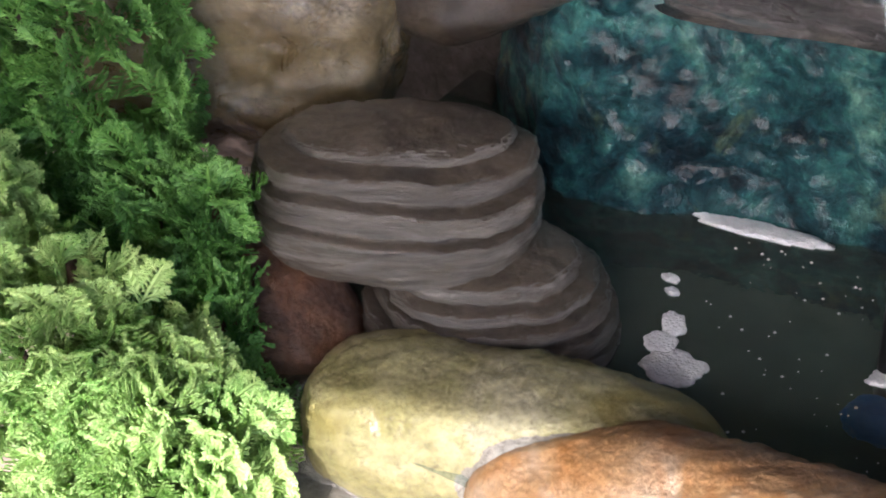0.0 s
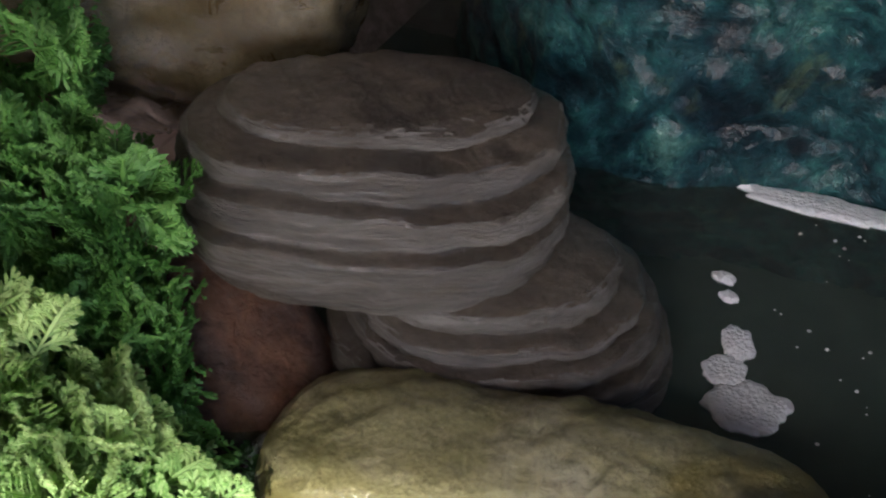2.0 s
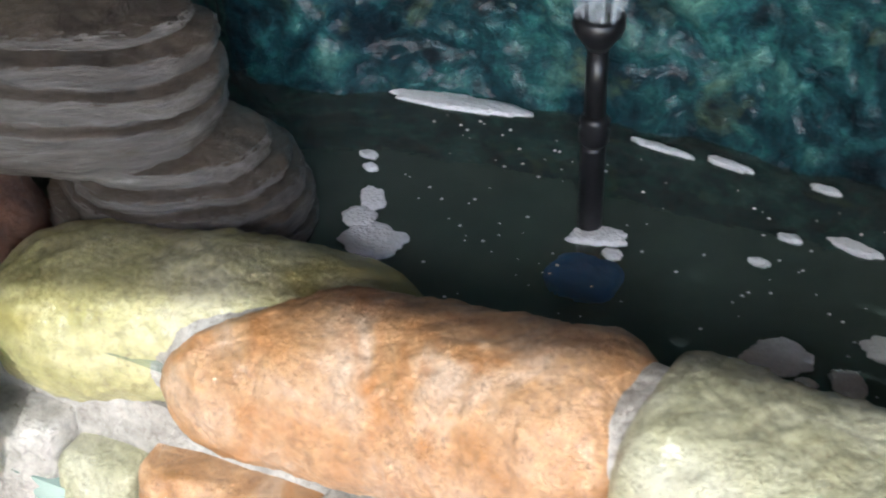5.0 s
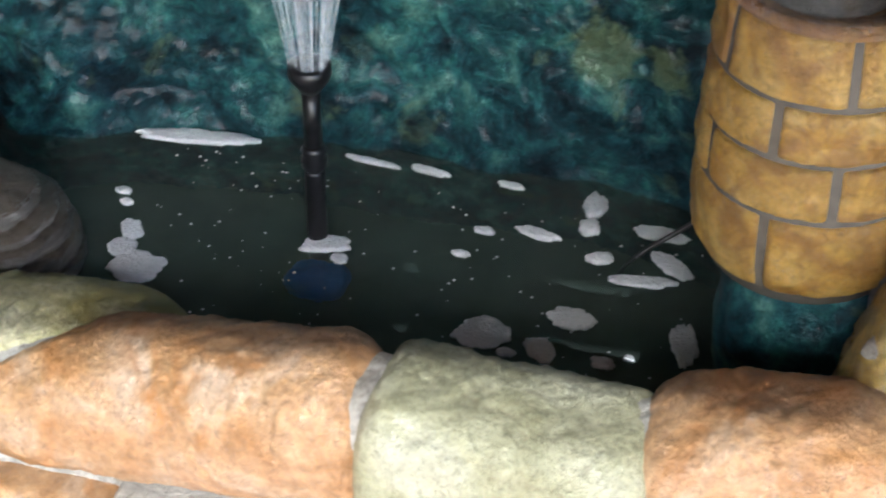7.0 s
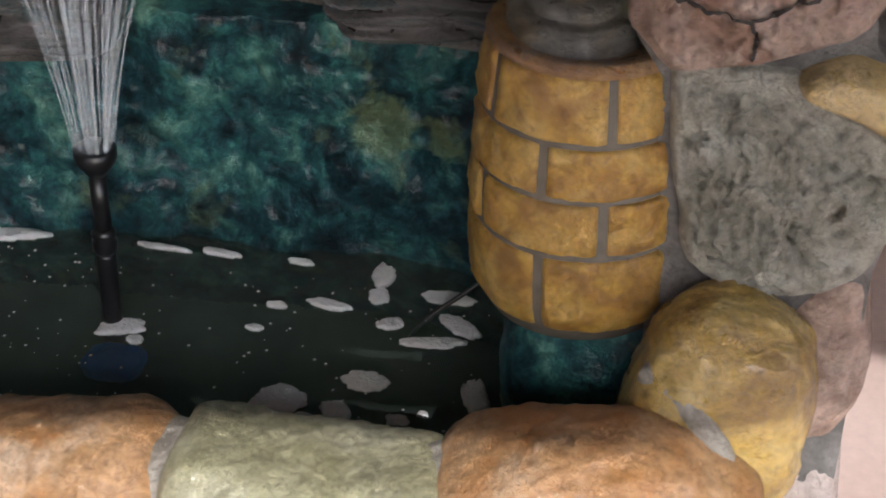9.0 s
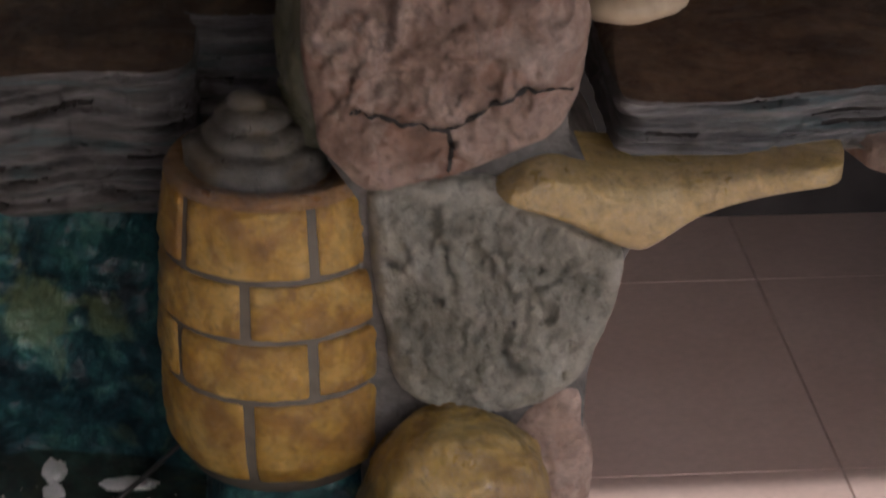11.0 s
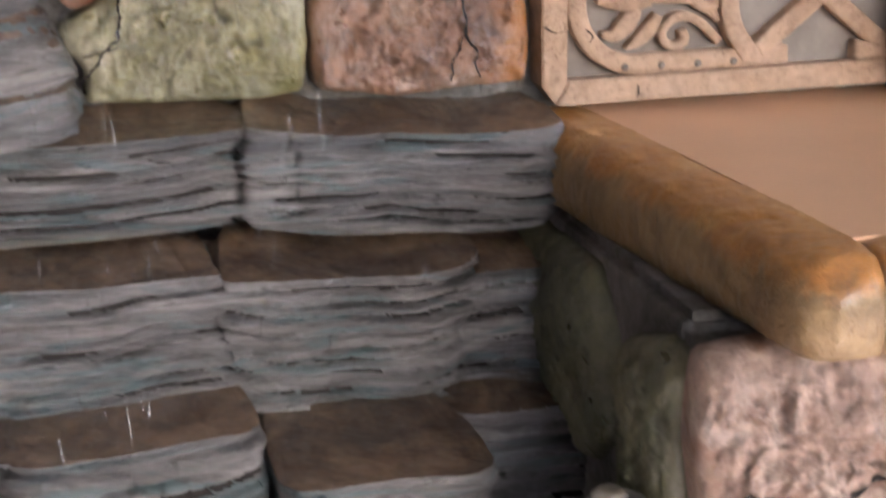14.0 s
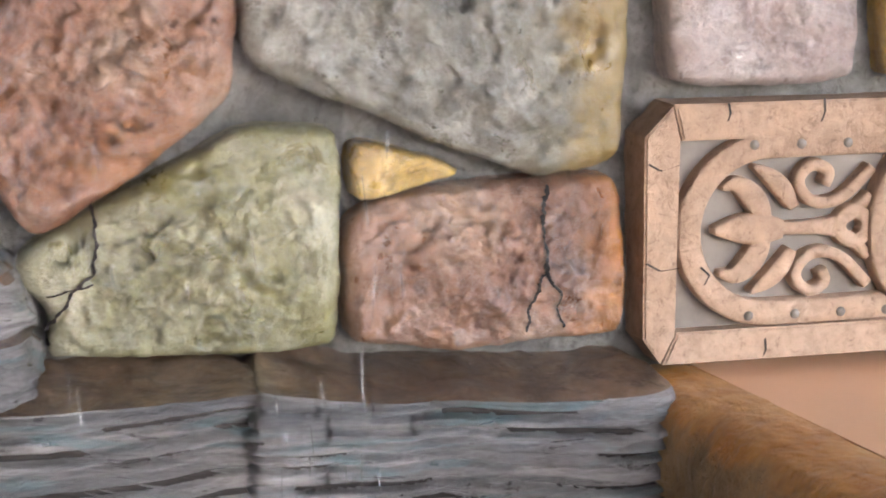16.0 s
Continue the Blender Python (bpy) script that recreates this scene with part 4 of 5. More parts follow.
arch = under(strip_stone("arch_stone", [(0.588, 0.897), (0.612, 0.915), (0.640, 0.926), (0.664, 0.916), (0.72, 0.912), (0.80, 0.918), (0.882, 0.926), (0.895, 0.926)], [(0.588, 0.890), (0.62, 0.875), (0.665, 0.852), (0.715, 0.824), (0.735, 0.842), (0.765, 0.868), (0.82, 0.886), (0.895, 0.896)], -0.19, 0.035, M_YELP), pillar)
arch["label"] = "yellow curved arch stone"
under(strip_stone("arch_stone", [(0.902, 0.927), (1.1, 0.94), (1.4, 0.94), (1.80, 0.90)], [(0.902, 0.897), (1.1, 0.908), (1.4, 0.905), (1.76, 0.84)], -0.19, 0.035, M_PINK), pillar)["label"] = "pink curved arch stone"
under(box("far_pier", 1.75, 2.1, -0.2, 0.15, 0, 1.095, M_MORTAR, 0.02), pillar)
block = strata_block("inner_ledge", 0.695, 1.30, -0.185, 0.14, 0.905, 0.966, 4, 21, 0.02, 0.05, parent="inner_ledge")
tagged(block, "wet grey layered ledge resting on the arch stones", "rock ledge")
corbel = thing("corbel", "beige carved scroll corbel below the counter slab", "corbel", at=(0.72, -0.10, 1.09))
under(boulder("scroll", (0.735, -0.10, 1.068), (0.075, 0.06, 0.032), M_BEIGE, 2, 0.003, (0, -6, 0), 2.2, 48, 24), corbel)
under(boulder("scroll", (0.715, -0.115, 1.038), (0.052, 0.05, 0.022), M_BEIGE, 6, 0.003, (0, -6, 0), 2.2, 48, 24), corbel)

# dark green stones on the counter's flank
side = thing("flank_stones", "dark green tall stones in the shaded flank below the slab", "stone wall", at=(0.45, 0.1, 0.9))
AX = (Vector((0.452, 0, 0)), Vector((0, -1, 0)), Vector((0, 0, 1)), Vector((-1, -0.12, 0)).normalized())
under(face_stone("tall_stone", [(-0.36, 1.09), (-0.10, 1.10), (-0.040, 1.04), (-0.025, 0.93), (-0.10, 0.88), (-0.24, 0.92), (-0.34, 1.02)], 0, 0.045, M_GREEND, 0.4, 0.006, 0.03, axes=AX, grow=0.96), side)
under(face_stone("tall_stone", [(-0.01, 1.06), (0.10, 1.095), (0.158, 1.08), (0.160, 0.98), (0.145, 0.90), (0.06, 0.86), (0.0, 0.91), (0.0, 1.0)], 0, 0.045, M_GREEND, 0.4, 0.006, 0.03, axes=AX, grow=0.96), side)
under(box("flank_bed", 0.447, 0.56, -0.12, 0.40, 0.40, 1.112, M_MORTAR, 0.01), side)


# ---------------------------------------------------------------- counter slab
slab = thing("counter_slab", "thick counter slab with an orange rounded edge and smooth peach top", "counter", at=(0.9, 0.05, 1.105))


def edge_piece(name, outer, inner, mat, n=60):
    """A rounded edging between its outer line and the inner line where the top plate begins."""
    po, pi = outer if len(outer) == n else resample(outer, n, False), inner if len(inner) == n else resample(inner, n, False)
    sec = resample([(1, 1.108), (0.25, 1.106), (0.08, 1.111), (0.0, 1.125), (-0.03, 1.150), (0.04, 1.172), (0.18, 1.187), (0.40, 1.194), (0.73, 1.1965), (1, 1.194)], 40, False)
    rows = []
    for i in range(n):
        t = i / (n - 1)
        e = min(1, min(t, 1 - t) * 30)
        a, b = Vector((*po[i], 0)), Vector((*pi[i], 0))
        inn = (b - a).normalized()
        row = []
        for o, z in sec:
            p = a.lerp(b, o)
            p.z = z
            k = 0.0040 * fbm(p, 14, 4) + 0.0020 * fbm(p, 60, 3) + 0.0035 * chisel(p, 42)
            w = 1 if o < 0.75 else 0
            row.append(p - inn * k * w + Vector((0, 0, (k * 0.4 if z > 1.18 else 0) - 0.003 * (1 - e) * (z > 1.15))) + inn * 0.004 * (1 - e) * w)
        rows.append(row)
    v, f = loft(rows, False, True, True)
    return under(link_mesh(name, v, f, mat), slab)


corner = [(0.430, 0.37)] + [(0.4855 - 0.0005 * k, -0.20 - 0.0 * k) for k in (0,)] + [(0.4885, -0.232), (0.493, -0.250), (0.504, -0.262), (0.522, -0.268), (0.5655, -0.2665)]
inner = resample([(0.505, 0.37), (0.567, -0.190)], 56, False) + [(0.567, -0.190)] * 14
outer = resample(corner[:2], 56, False)[:-1] + resample(corner[1:], 15, False)
edge_piece("corner_edge", outer, inner, M_SLABD, 70)["label"] = "orange edge with a dark mottled side"
edge_piece("front_edge", [(0.5700, -0.2662), (1.50, -0.205)], [(0.571, -0.190), (1.50, -0.130)], M_SLABS, 120)["label"] = "orange and cream front edge"
under(link_mesh("top_plate", [Vector(p) for p in ((0.505, 0.39, 1.194), (0.567, -0.190, 1.194), (0.88, -0.170, 1.194), (0.875, 0.39, 1.194), (0.505, 0.39, 1.11), (0.567, -0.190, 1.11), (0.88, -0.170, 1.11), (0.875, 0.39, 1.11))], [(0, 1, 2, 3), (4, 5, 6, 7), (0, 1, 5, 4), (1, 2, 6, 5), (2, 3, 7, 6), (3, 0, 4, 7)], M_SLABT, smooth=False), slab)["label"] = "smooth peach top"
under(box("grey_top_plate", 0.877, 1.50, -0.135, 0.39, 1.11, 1.196, M_GREYPL, 0.003), slab)["label"] = "grey plastered top"

# ---------------------------------------------------------------- bedded rock ledges
LEDGES = [
    ("t3", -0.42, 0.127, 0.262, 0.40, 1.100, 1.203, 6, 1, 0.05, 0.006, 0.035, 0.0),
    ("t3", 0.116, 0.462, 0.252, 0.40, 1.100, 1.209, 6, 2, 0.008, 0.03, -0.03, 0.008),
    ("t2", -0.40, 0.088, 0.175, 0.34, 0.945, 1.085, 6, 3, 0.05, 0.006, 0.015, 0.0),
    ("t2", 0.078, 0.36, 0.180, 0.34, 0.935, 1.078, 6, 4, 0.008, 0.07, -0.03, 0.006),
    ("t1", -0.16, 0.108, 0.060, 0.26, 0.815, 0.955, 6, 5, 0.05, 0.03, 0.04, 0.0),
    ("t1", 0.110, 0.325, 0.020, 0.26, 0.765, 0.920, 6, 6, 0.04, 0.05, 0.0, 0.004),
    ("t1", -0.50, -0.15, 0.085, 0.28, 0.655, 0.86, 7, 7, 0.06, 0.03, 0.15, 0.0),
    ("t0", 0.30, 0.47, 0.14, 0.34, 0.82, 0.93, 4, 8, 0.03, 0.02, 0.0, 0.0),
    ("t0", 0.30, 0.47, 0.20, 0.36, 0.94, 1.06, 4, 9, 0.03, 0.02, 0.0, 0.0)]
for _, x0, x1, y0, y1, z0, z1, ly, sd, rl, rr, tl, sg in LEDGES:
    tagged(strata_block("rock_ledge", x0, x1, y0, y1, z0, z1, ly, sd, rl, rr, tl, sg), "bedded grey rock ledge with a brown worn top", "rock ledge", "rock ledges")
tagged(tiered("layered_rock", [(1.215, -0.165, 0.31, 0.125, 0.09), (1.235, -0.165, 0.31, 0.13, 0.095), (1.262, -0.165, 0.31, 0.122, 0.09), (1.267, -0.165, 0.31, 0.114, 0.084), (1.272, -0.165, 0.31, 0.122, 0.09), (1.30, -0.165, 0.31, 0.116, 0.086), (1.335, -0.167, 0.31, 0.098, 0.08), (1.341, -0.168, 0.31, 0.088, 0.072), (1.347, -0.168, 0.31, 0.094, 0.076), (1.38, -0.17, 0.31, 0.085, 0.07), (1.41, -0.172, 0.31, 0.06, 0.05)], [M_STRATA, M_STRATAT], seed=11, amp=0.008), "rounded stack of layered grey rock on the ledge", "rock")

# ---------------------------------------------------------------- masonry wall stones
wall = thing("masonry_wall", "field stone wall of red, grey, olive and yellow stones", "stone wall", at=(0.2, 0.40, 1.2))
D = 0.350
under(ribbon("mortar_bed", [(-0.85, 0.372), (0.0, 0.372), (0.95, 0.372)], 1.15, 1.70, M_MORTAR, 0.0, 0.005, 260, 90, 0.02), wall)


def wall_stone(name, outline, mat, depth=0.03, amp=0.012, label="", dome=0.20):
    ob = under(face_stone(name, outline, D, depth, mat, dome, amp, 0.07), wall)
    if label:
        ob["label"] = label
    return ob


wall_stone("red_stone", [(-0.075, 1.49), (-0.055, 1.60), (0.05, 1.66), (0.108, 1.62), (0.118, 1.50), (0.114, 1.432), (0.04, 1.375), (-0.035, 1.328), (-0.064, 1.365), (-0.078, 1.43)], M_RED, 0.03, 0.014, label="large red brown stone")
wall_stone("grey_stone", [(0.128, 1.48), (0.125, 1.62), (0.28, 1.67), (0.40, 1.64), (0.435, 1.56), (0.432, 1.45), (0.430, 1.378), (0.365, 1.364), (0.28, 1.395), (0.195, 1.432), (0.140, 1.452)], M_GREY, label="large grey green stone")
green = wall_stone("olive_stone", [(-0.055, 1.30), (-0.03, 1.325), (0.06, 1.372), (0.125, 1.405), (0.195, 1.405), (0.198, 1.31), (0.196, 1.232), (0.08, 1.230), (-0.03, 1.233), (-0.02, 1.268)], M_GREEN, label="olive green stone")
wall_stone("yellow_chip", [(0.207, 1.395), (0.25, 1.388), (0.305, 1.368), (0.262, 1.357), (0.210, 1.342)], M_YEL, 0.018, 0.003, "small yellow stone")
brown = wall_stone("brown_stone", [(0.206, 1.325), (0.235, 1.348), (0.33, 1.358), (0.430, 1.362), (0.438, 1.30), (0.438, 1.232), (0.30, 1.225), (0.210, 1.232)], M_BROWN, label="brown stone with an orange end")
wall_stone("pink_stone", [(0.472, 1.66), (0.63, 1.66), (0.637, 1.55), (0.640, 1.440), (0.56, 1.435), (0.476, 1.438), (0.472, 1.54)], M_PINKP, 0.022, 0.005, "pale pink stone")
wall_stone("yellow_stone", [(0.658, 1.66), (0.86, 1.66), (0.86, 1.442), (0.75, 1.436), (0.668, 1.440), (0.662, 1.55)], M_YEL, 0.022, 0.005, "pale yellow stone")
wall_stone("yellow_stone", [(-0.20, 1.50), (-0.10, 1.505), (-0.090, 1.46), (-0.092, 1.41), (-0.13, 1.385), (-0.21, 1.40)], M_YEL, label="small ochre stone")
wall_stone("grey_stone", [(-0.26, 1.62), (-0.10, 1.62), (-0.085, 1.56), (-0.09, 1.515), (-0.25, 1.51)], M_GREY)
wall_stone("red_stone", [(-0.42, 1.62), (-0.28, 1.62), (-0.27, 1.45), (-0.28, 1.25), (-0.44, 1.24)], M_RED)
wall_stone("olive_stone", [(-0.78, 1.62), (-0.45, 1.62), (-0.46, 1.30), (-0.50, 1.05), (-0.80, 1.02)], M_GREEN)
crack_on(green, [(0.006, 1.352), (0.008, 1.325), (0.004, 1.30), (-0.012, 1.285), (-0.028, 1.255), (-0.03, 1.24)], D)
crack_on(green, [(0.004, 1.292), (-0.03, 1.283)], D, 0.002)
crack_on(brown, [(0.366, 1.357), (0.362, 1.325), (0.368, 1.30), (0.366, 1.285)], D, 0.004)
crack_on(brown, [(0.366, 1.285), (0.352, 1.262), (0.350, 1.240)], D, 0.003)
crack_on(brown, [(0.366, 1.285), (0.380, 1.268), (0.381, 1.240)], D, 0.003)

# ---------------------------------------------------------------- carved panel
panel = thing("carved_panel", "weathered sandstone relief panel with a scroll border and leaf carving", "relief panel", at=(0.72, 0.36, 1.20))
PX0, PX1, PZ0, PZ1, PY = 0.452, 1.00, 1.203, 1.420, 0.338


def bar(name, outline, y0, y1, mat, bevel=0.002):
    """A flat carved piece: outline in the panel's plane between two depths, with softened front edges."""
    bm = bmesh.new()
    vs = [bm.verts.new((x, y1, z)) for x, z in outline]
    f = bm.faces.new(vs)
    r = bmesh.ops.extrude_face_region(bm, geom=[f])
    top = [v for v in r["geom"] if isinstance(v, bmesh.types.BMVert)]
    bmesh.ops.translate(bm, verts=top, vec=(0, y0 - y1, 0))
    bmesh.ops.recalc_face_normals(bm, faces=bm.faces)
    es = [e for e in bm.edges if all(abs(v.co.y - y0) < 1e-6 for v in e.verts)]
    if bevel:
        bmesh.ops.bevel(bm, geom=es, offset=bevel, segments=2, affect="EDGES", clamp_overlap=True)
    me = bpy.data.meshes.new(name)
    bm.to_mesh(me)
    bm.free()
    me.materials.append(mat)
    return under(new(name, me), panel)


def band(name, pts, width, y0, y1, closed=False, n=60, round_to=2, taper=False, mat=None):
    """A carved ribbon along a line in the panel's plane."""
    p = resample(rounded(pts, round_to, closed), n, closed)
    m = len(p)
    rows = []
    for i in range(m):
        a, b = p[(i - 1) % m if closed else max(0, i - 1)], p[(i + 1) % m if closed else min(m - 1, i + 1)]
        t = Vector((b[0] - a[0], b[1] - a[1])).normalized()
        w = width / 2 * ((0.25 + 0.75 * math.sin(math.pi * (0.15 + 0.85 * i / (m - 1)))) if taper else 1)
        q = Vector((p[i][0], p[i][1]))
        nx = Vector((-t.y, t.x))
        sec = [(-1, y1), (-1, y0 + 0.0022), (-0.82, y0 + 0.0004), (0, y0), (0.82, y0 + 0.0004), (1, y0 + 0.0022), (1, y1)]
        rows.append([Vector((q.x + nx.x * w * k, y, q.y + nx.y * w * k)) for k, y in sec])
    if closed:
        rows.append(rows[0])
    v, f = loft(rows, False, not closed, not closed)
    return under(link_mesh(name, v, f, mat or M_PANEL), panel)


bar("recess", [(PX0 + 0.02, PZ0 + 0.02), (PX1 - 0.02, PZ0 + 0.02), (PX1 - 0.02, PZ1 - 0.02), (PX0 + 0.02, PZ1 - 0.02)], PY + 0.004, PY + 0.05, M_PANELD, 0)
Z0, Z1, B = PZ0, PZ1, 0.030
bar("border", [(PX0 + 0.022, Z1), (PX1, Z1 + 0.006), (PX1, Z1 - B + 0.006), (PX0 + B, Z1 - B)], PY - 0.014, PY + 0.05, M_PANEL)
bar("border", [(PX0 + 0.018, Z0), (PX0 + B, Z0 + 0.027), (PX1, Z0 + 0.033), (PX1, Z0 + 0.006)], PY - 0.014, PY + 0.05, M_PANEL)
bar("border", [(PX0 + 0.021, Z1 - 0.0015), (PX0 + B - 0.002, Z1 - B + 0.001), (PX0 + B - 0.002, Z0 + 0.025), (PX0 + 0.016, Z0 + 0.001), (PX0, Z0 + 0.022), (PX0 - 0.003, Z1 - 0.026)], PY - 0.0145, PY + 0.05, M_PANEL)
CX, CZ = 0.775, (PZ0 + PZ1) / 2 + 0.002


def both(fn):
    for sx in (1, -1):
        fn(lambda x, sx=sx: CX + sx * (x - CX))


def carve(mx):
    x = lambda v: mx(v)
    # stadium band
    R, L = 0.071, 0.494
    pts = [(x(0.735), CZ + R + 0.003)] + [(x(L + R * (1 - math.sin(a)) - 0.004), CZ + R * math.cos(a)) for a in np.linspace(0.0, math.pi, 15)] + [(x(0.735), CZ - R + 0.003)]
    band("ring_band", pts, 0.021, PY - 0.013, PY + 0.02, n=90, round_to=1)
    # crossing knot
    band("knot_band", [(x(0.690), CZ + 0.066), (x(0.668), CZ + 0.035), (x(0.662), CZ), (x(0.668), CZ - 0.035), (x(0.690), CZ - 0.066)], 0.022, PY - 0.0155, PY + 0.02)
    # stem, leaf and scrolls
    band("stem", [(x(0.575), CZ), (x(0.63), CZ + 0.002), (x(0.655), CZ + 0.026)], 0.010, PY - 0.009, PY + 0.02)
    band("stem", [(x(0.575), CZ), (x(0.63), CZ - 0.002), (x(0.655), CZ - 0.026)], 0.010, PY - 0.0092, PY + 0.02)
    for s in (1, -1):
        band("scroll", [(x(0.655), CZ + s * 0.050), (x(0.628), CZ + s * 0.022), (x(0.600), CZ + s * 0.020), (x(0.585), CZ + s * 0.040), (x(0.600), CZ + s * 0.056), (x(0.618), CZ + s * 0.048), (x(0.612), CZ + s * 0.036)], 0.010, PY - 0.010, PY + 0.02, round_to=3)
        band("leaf", [(x(0.560), CZ + s * 0.004), (x(0.552), CZ + s * 0.024), (x(0.535), CZ + s * 0.040), (x(0.520), CZ + s * 0.036)], 0.020, PY - 0.010, PY + 0.02, round_to=3, taper=True)
        band("leaf", [(x(0.585), CZ + s * 0.018), (x(0.575), CZ + s * 0.034), (x(0.562), CZ + s * 0.046), (x(0.548), CZ + s * 0.053)], 0.016, PY - 0.0095, PY + 0.02, round_to=3, taper=True)
    band("leaf", [(x(0.575), CZ), (x(0.54), CZ + 0.001), (x(0.514), CZ)], 0.026, PY - 0.011, PY + 0.02, taper=True)
    band("medallion", [(x(0.640 + 0.013 * math.cos(a)), CZ + 0.013 * math.sin(a)) for a in np.linspace(0, 2 * math.pi, 15)[:-1]], 0.012, PY - 0.010, PY + 0.02, True)


both(carve)
band("cross_band", [(CX - 0.075, CZ - 0.062), (CX, CZ), (CX + 0.075, CZ + 0.062)], 0.022, PY - 0.0135, PY + 0.02)
band("cross_band", [(CX - 0.075, CZ + 0.062), (CX, CZ), (CX + 0.075, CZ - 0.062)], 0.022, PY - 0.0125, PY + 0.02)
for i in range(7):
    for s in (1, -1):
        x = 0.545 + 0.042 * i
        if x < 0.68:
            lathe_pt = [Vector((x + 0.0042 * math.cos(a), PY - 0.0136, CZ + s * 0.072 + 0.0042 * math.sin(a))) for a in np.linspace(0, 2 * math.pi, 13)[:-1]]
            rows = [lathe_pt, [p + Vector((0, 0.0006, 0)) for p in lathe_pt]]
            v, f = loft(rows, True, True, True)
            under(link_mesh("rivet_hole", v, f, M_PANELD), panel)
for pts in ([(0.520, 1.421), (0.522, 1.412), (0.520, 1.406)], [(0.605, 1.423), (0.606, 1.412), (0.603, 1.404)], [(0.695, 1.424), (0.706, 1.405), (0.704, 1.39)], [(0.452, 1.372), (0.463, 1.366), (0.480, 1.371)], [(0.452, 1.290), (0.465, 1.283), (0.481, 1.285)], [(0.560, 1.222), (0.561, 1.212), (0.559, 1.207)], [(0.50, 1.285), (0.508, 1.278), (0.504, 1.270)]):
    p = resample(pts, 10, False)
    rows = [[Vector((x + k * 0.0009, PY - 0.0152, z + 0.0004 * k)) for x, z in p] for k in (-1, 0, 1)]
    v, f = loft(rows, False)
    under(link_mesh("crack", v, f, M_CRACK), panel)
tagged(boulder("grey_rock", (0.97, 0.30, 1.26), (0.12, 0.06, 0.10), M_GREYP, 31, 0.015), "smooth grey rock lying on the counter slab", "rock")


# ---------------------------------------------------------------- shrubs
def spray_template(rng, size):
    """One flat fan of scale-leaf twigs: (centre line start, end, half width) triples in its own plane."""
    tw = []
    n = 9
    for i in range(n):
        q = i / (n - 1)
        base = Vector((0, size * q * 0.9, 0.012 * q * q))
        for s in (1, -1):
            ln = size * (0.52 * (1 - q) ** 0.8 + 0.12) * rng.uniform(0.8, 1.15)
            a = radians(rng.uniform(38, 56))
            d = Vector((s * math.sin(a), math.cos(a), rng.uniform(-0.15, 0.15))).normalized()
            tw.append((base, base + d * ln, 0.0013))
            for k in (0.35, 0.6, 0.82):
                for s2 in (1, -1):
                    b = base + d * ln * k
                    a2 = a * s + s2 * radians(36)
                    d2 = Vector((math.sin(a2), math.cos(a2), rng.uniform(-0.3, 0.3))).normalized()
                    tw.append((b, b + d2 * ln * 0.36 * (1.15 - 0.5 * k), 0.0014))
    tw.append((Vector((0, 0, 0)), Vector((0, size, 0.012)), 0.0014))
    verts, faces = [], []
    for a, b, w in tw:
        d = (b - a)
        nx = d.cross(Vector((0, 0, 1))).normalized() * w
        m = a.lerp(b, 0.6)
        i = len(verts)
        verts += [a - nx * 0.5, a + nx * 0.5, m + nx * 1.25 + Vector((0, 0, -0.0006)), b, m - nx * 1.25 + Vector((0, 0, -0.0006)), m + Vector((0, 0, 0.0009))]
        faces += [(i, i + 1, i + 5), (i + 1, i + 2, i + 5), (i + 2, i + 3, i + 5), (i + 3, i + 4, i + 5), (i + 4, i, i + 5)]
    return np.array([tuple(v) for v in verts]), np.array(faces)


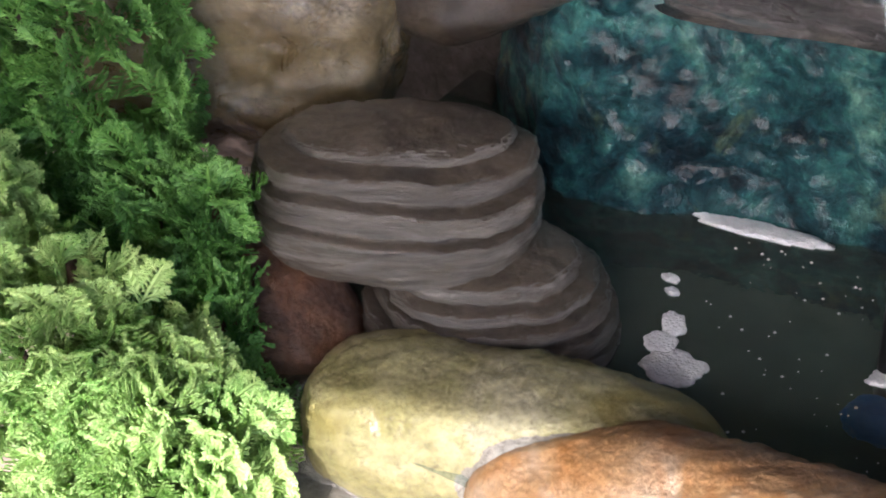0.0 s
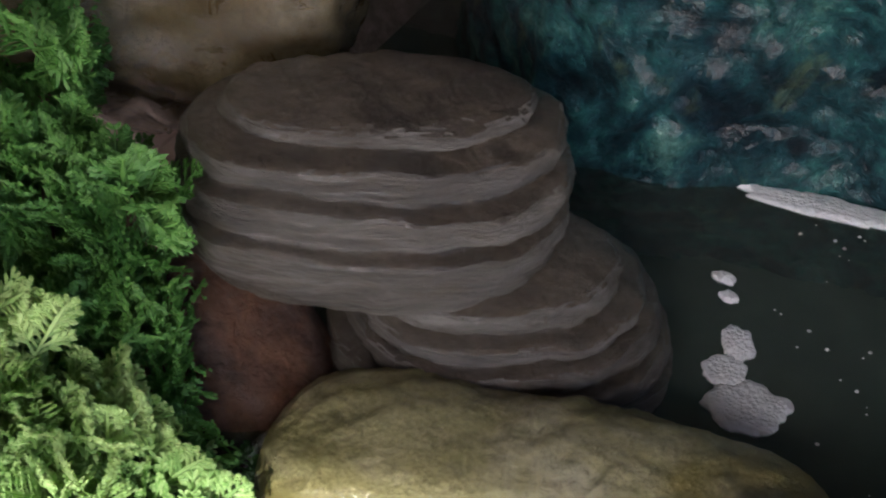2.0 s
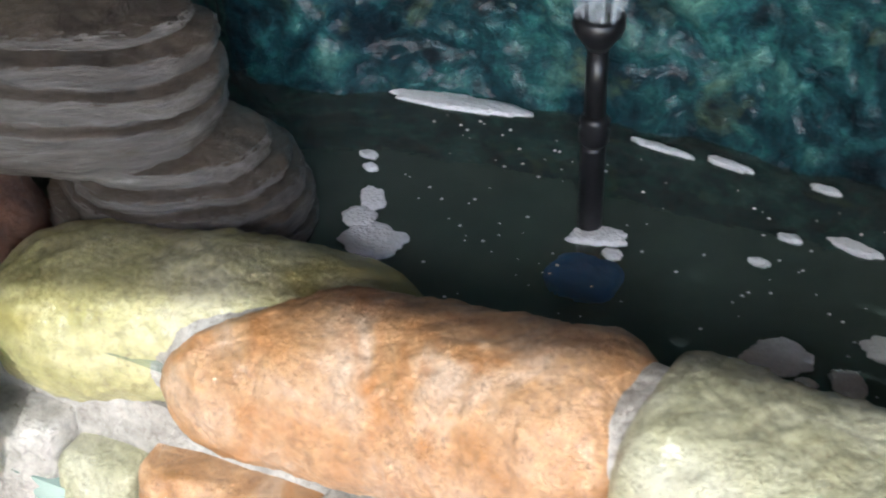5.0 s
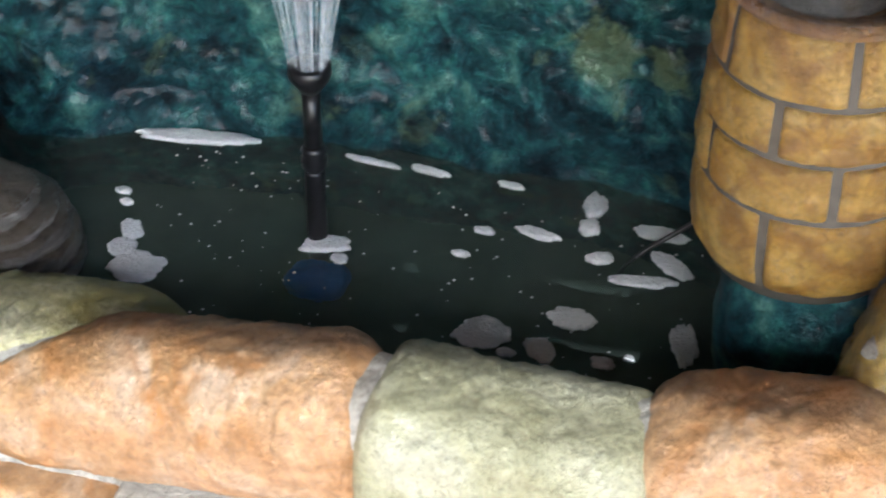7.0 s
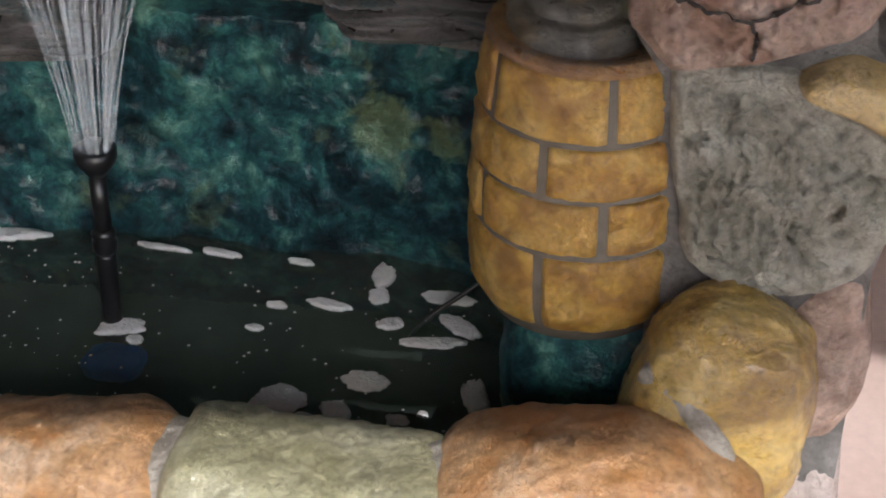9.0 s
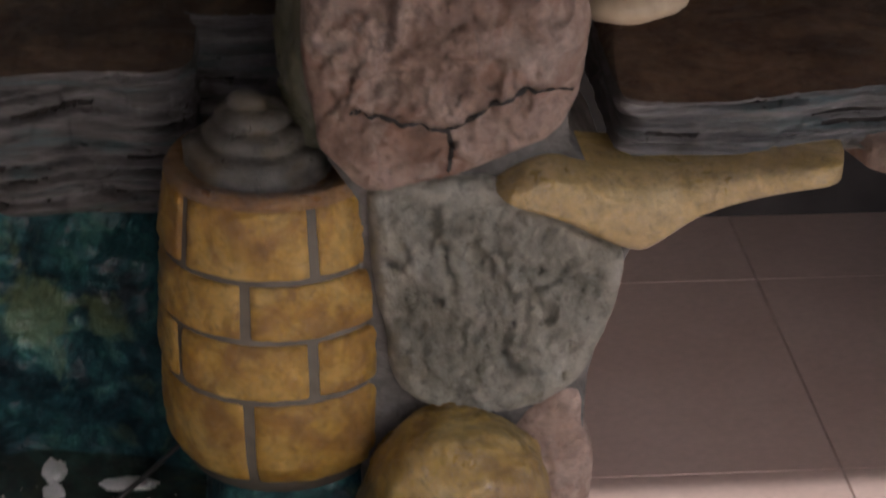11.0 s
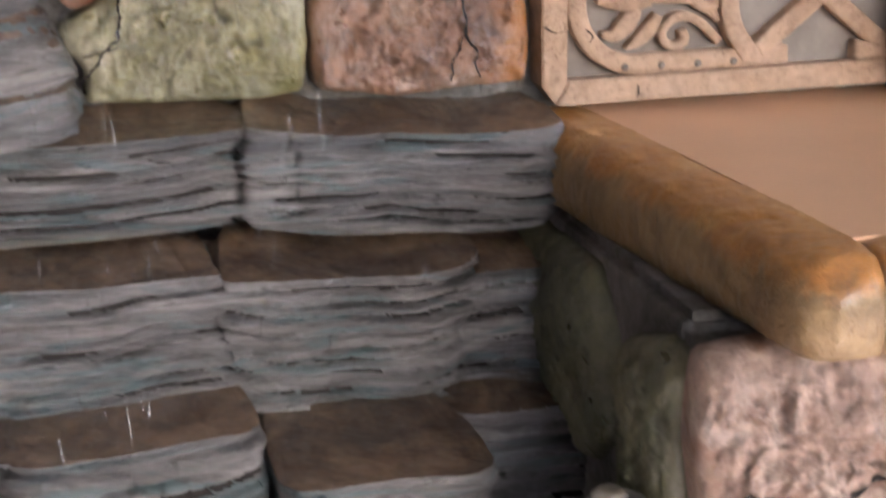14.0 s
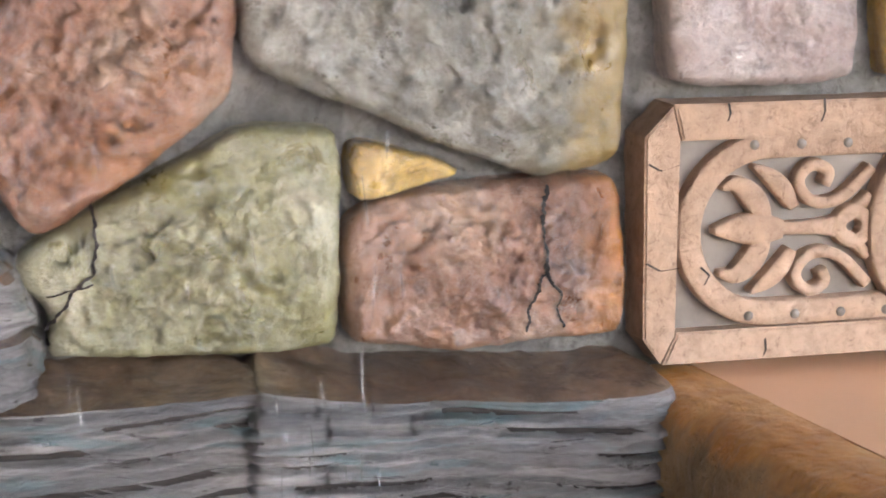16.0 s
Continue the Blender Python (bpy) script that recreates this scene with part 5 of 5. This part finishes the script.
def shrub(name, label, blobs, mat, trunk, seed, size, flop):
    """Fans of needles set over rounded masses of foliage on forked stems. blobs: (centre, radii, count)."""
    rng = random.Random(seed)
    temps = [spray_template(rng, size) for _ in range(5)]
    V, F, off = [], [], 0
    for c, r, cnt in blobs:
        for _ in range(cnt):
            d = Vector((rng.gauss(0, 1), rng.gauss(0, 1) - 0.35, rng.gauss(0, 1) + 0.2)).normalized()
            depth = rng.uniform(0.55, 1.0) ** 0.6
            p = Vector(c) + Vector((d.x * r[0], d.y * r[1], d.z * r[2])) * depth
            out = (Vector((d.x, d.y, d.z * 0.8 + flop)) + Vector((rng.gauss(0, 0.28), rng.gauss(0, 0.28), rng.gauss(0, 0.28)))).normalized()
            nrm = (Vector((rng.gauss(0, 0.5), rng.gauss(0, 0.5) - 0.6, rng.gauss(0, 0.5) + 0.5))).normalized()
            xx = out.cross(nrm).normalized()
            zz = xx.cross(out)
            R = np.array([tuple(xx), tuple(out), tuple(zz)]) * rng.uniform(0.75, 1.25)
            tv, tf = rng.choice(temps)
            V.append(tv @ R + np.array(tuple(p - out * size * 0.45)))
            F.append(tf + off)
            off += len(tv)
    e = thing(name, label, "shrub", at=(trunk[0], trunk[1], 0))
    me = bpy.data.meshes.new("foliage")
    allv, allf = np.concatenate(V), np.concatenate(F)
    me.from_pydata(allv.tolist(), [], allf.tolist())
    me.materials.append(mat)
    ob = under(new("foliage", me), e)
    ob["kind"] = "stuff"
    x, y = trunk
    under(tube("trunk", [(x, y, 0), (x + 0.01, y, 0.15), (x - 0.005, y + 0.005, 0.35), (x, y, 0.55)], [0.016, 0.013, 0.010, 0.005], M_BARK), e)
    for c, r, cnt in blobs:
        top = (c[0], c[1], c[2] + r[2] * 0.5)
        under(tube("limb", [(x, y, 0.16), ((x + c[0]) / 2, (y + c[1]) / 2, 0.16 + (c[2] - 0.16) * 0.6), c, top], [0.009, 0.007, 0.005, 0.002], M_BARK), e)
    return e


shrub("dark_conifer", "dark green conifer with upright flat needle fans", [((-0.93, -0.24, 0.60), (0.14, 0.10, 0.26), 520), ((-0.80, -0.28, 0.45), (0.13, 0.08, 0.13), 230), ((-0.705, -0.30, 0.53), (0.035, 0.03, 0.055), 26), ((-0.71, -0.33, 0.44), (0.075, 0.05, 0.075), 150), ((-0.655, -0.36, 0.34), (0.07, 0.05, 0.10), 90)], M_LEAFD, (-0.88, -0.25), 3, 0.050, 0.9)
shrub("golden_conifer", "sunlit yellow green conifer with drooping needle fans", [((-0.80, -0.46, 0.37), (0.24, 0.13, 0.20), 800), ((-0.66, -0.46, 0.34), (0.14, 0.11, 0.17), 520), ((-0.95, -0.42, 0.50), (0.14, 0.1, 0.12), 260)], M_LEAFL, (-0.78, -0.42), 5, 0.042, 0.35)

# ---------------------------------------------------------------- floor tiles
tile = None
for i in range(6):
    for j in range(6):
        x, y = -1.5 + 0.60 * i, -1.4 + 0.60 * j
        if tile is None:
            t = box("tile", -0.2992, 0.2992, -0.2992, 0.2992, -0.006, 0.0, M_TILE, 0.0012)
            tile = t.data
        else:
            t = new("tile", tile)
        t.location = (x, y, 0)
        t.parent = floor
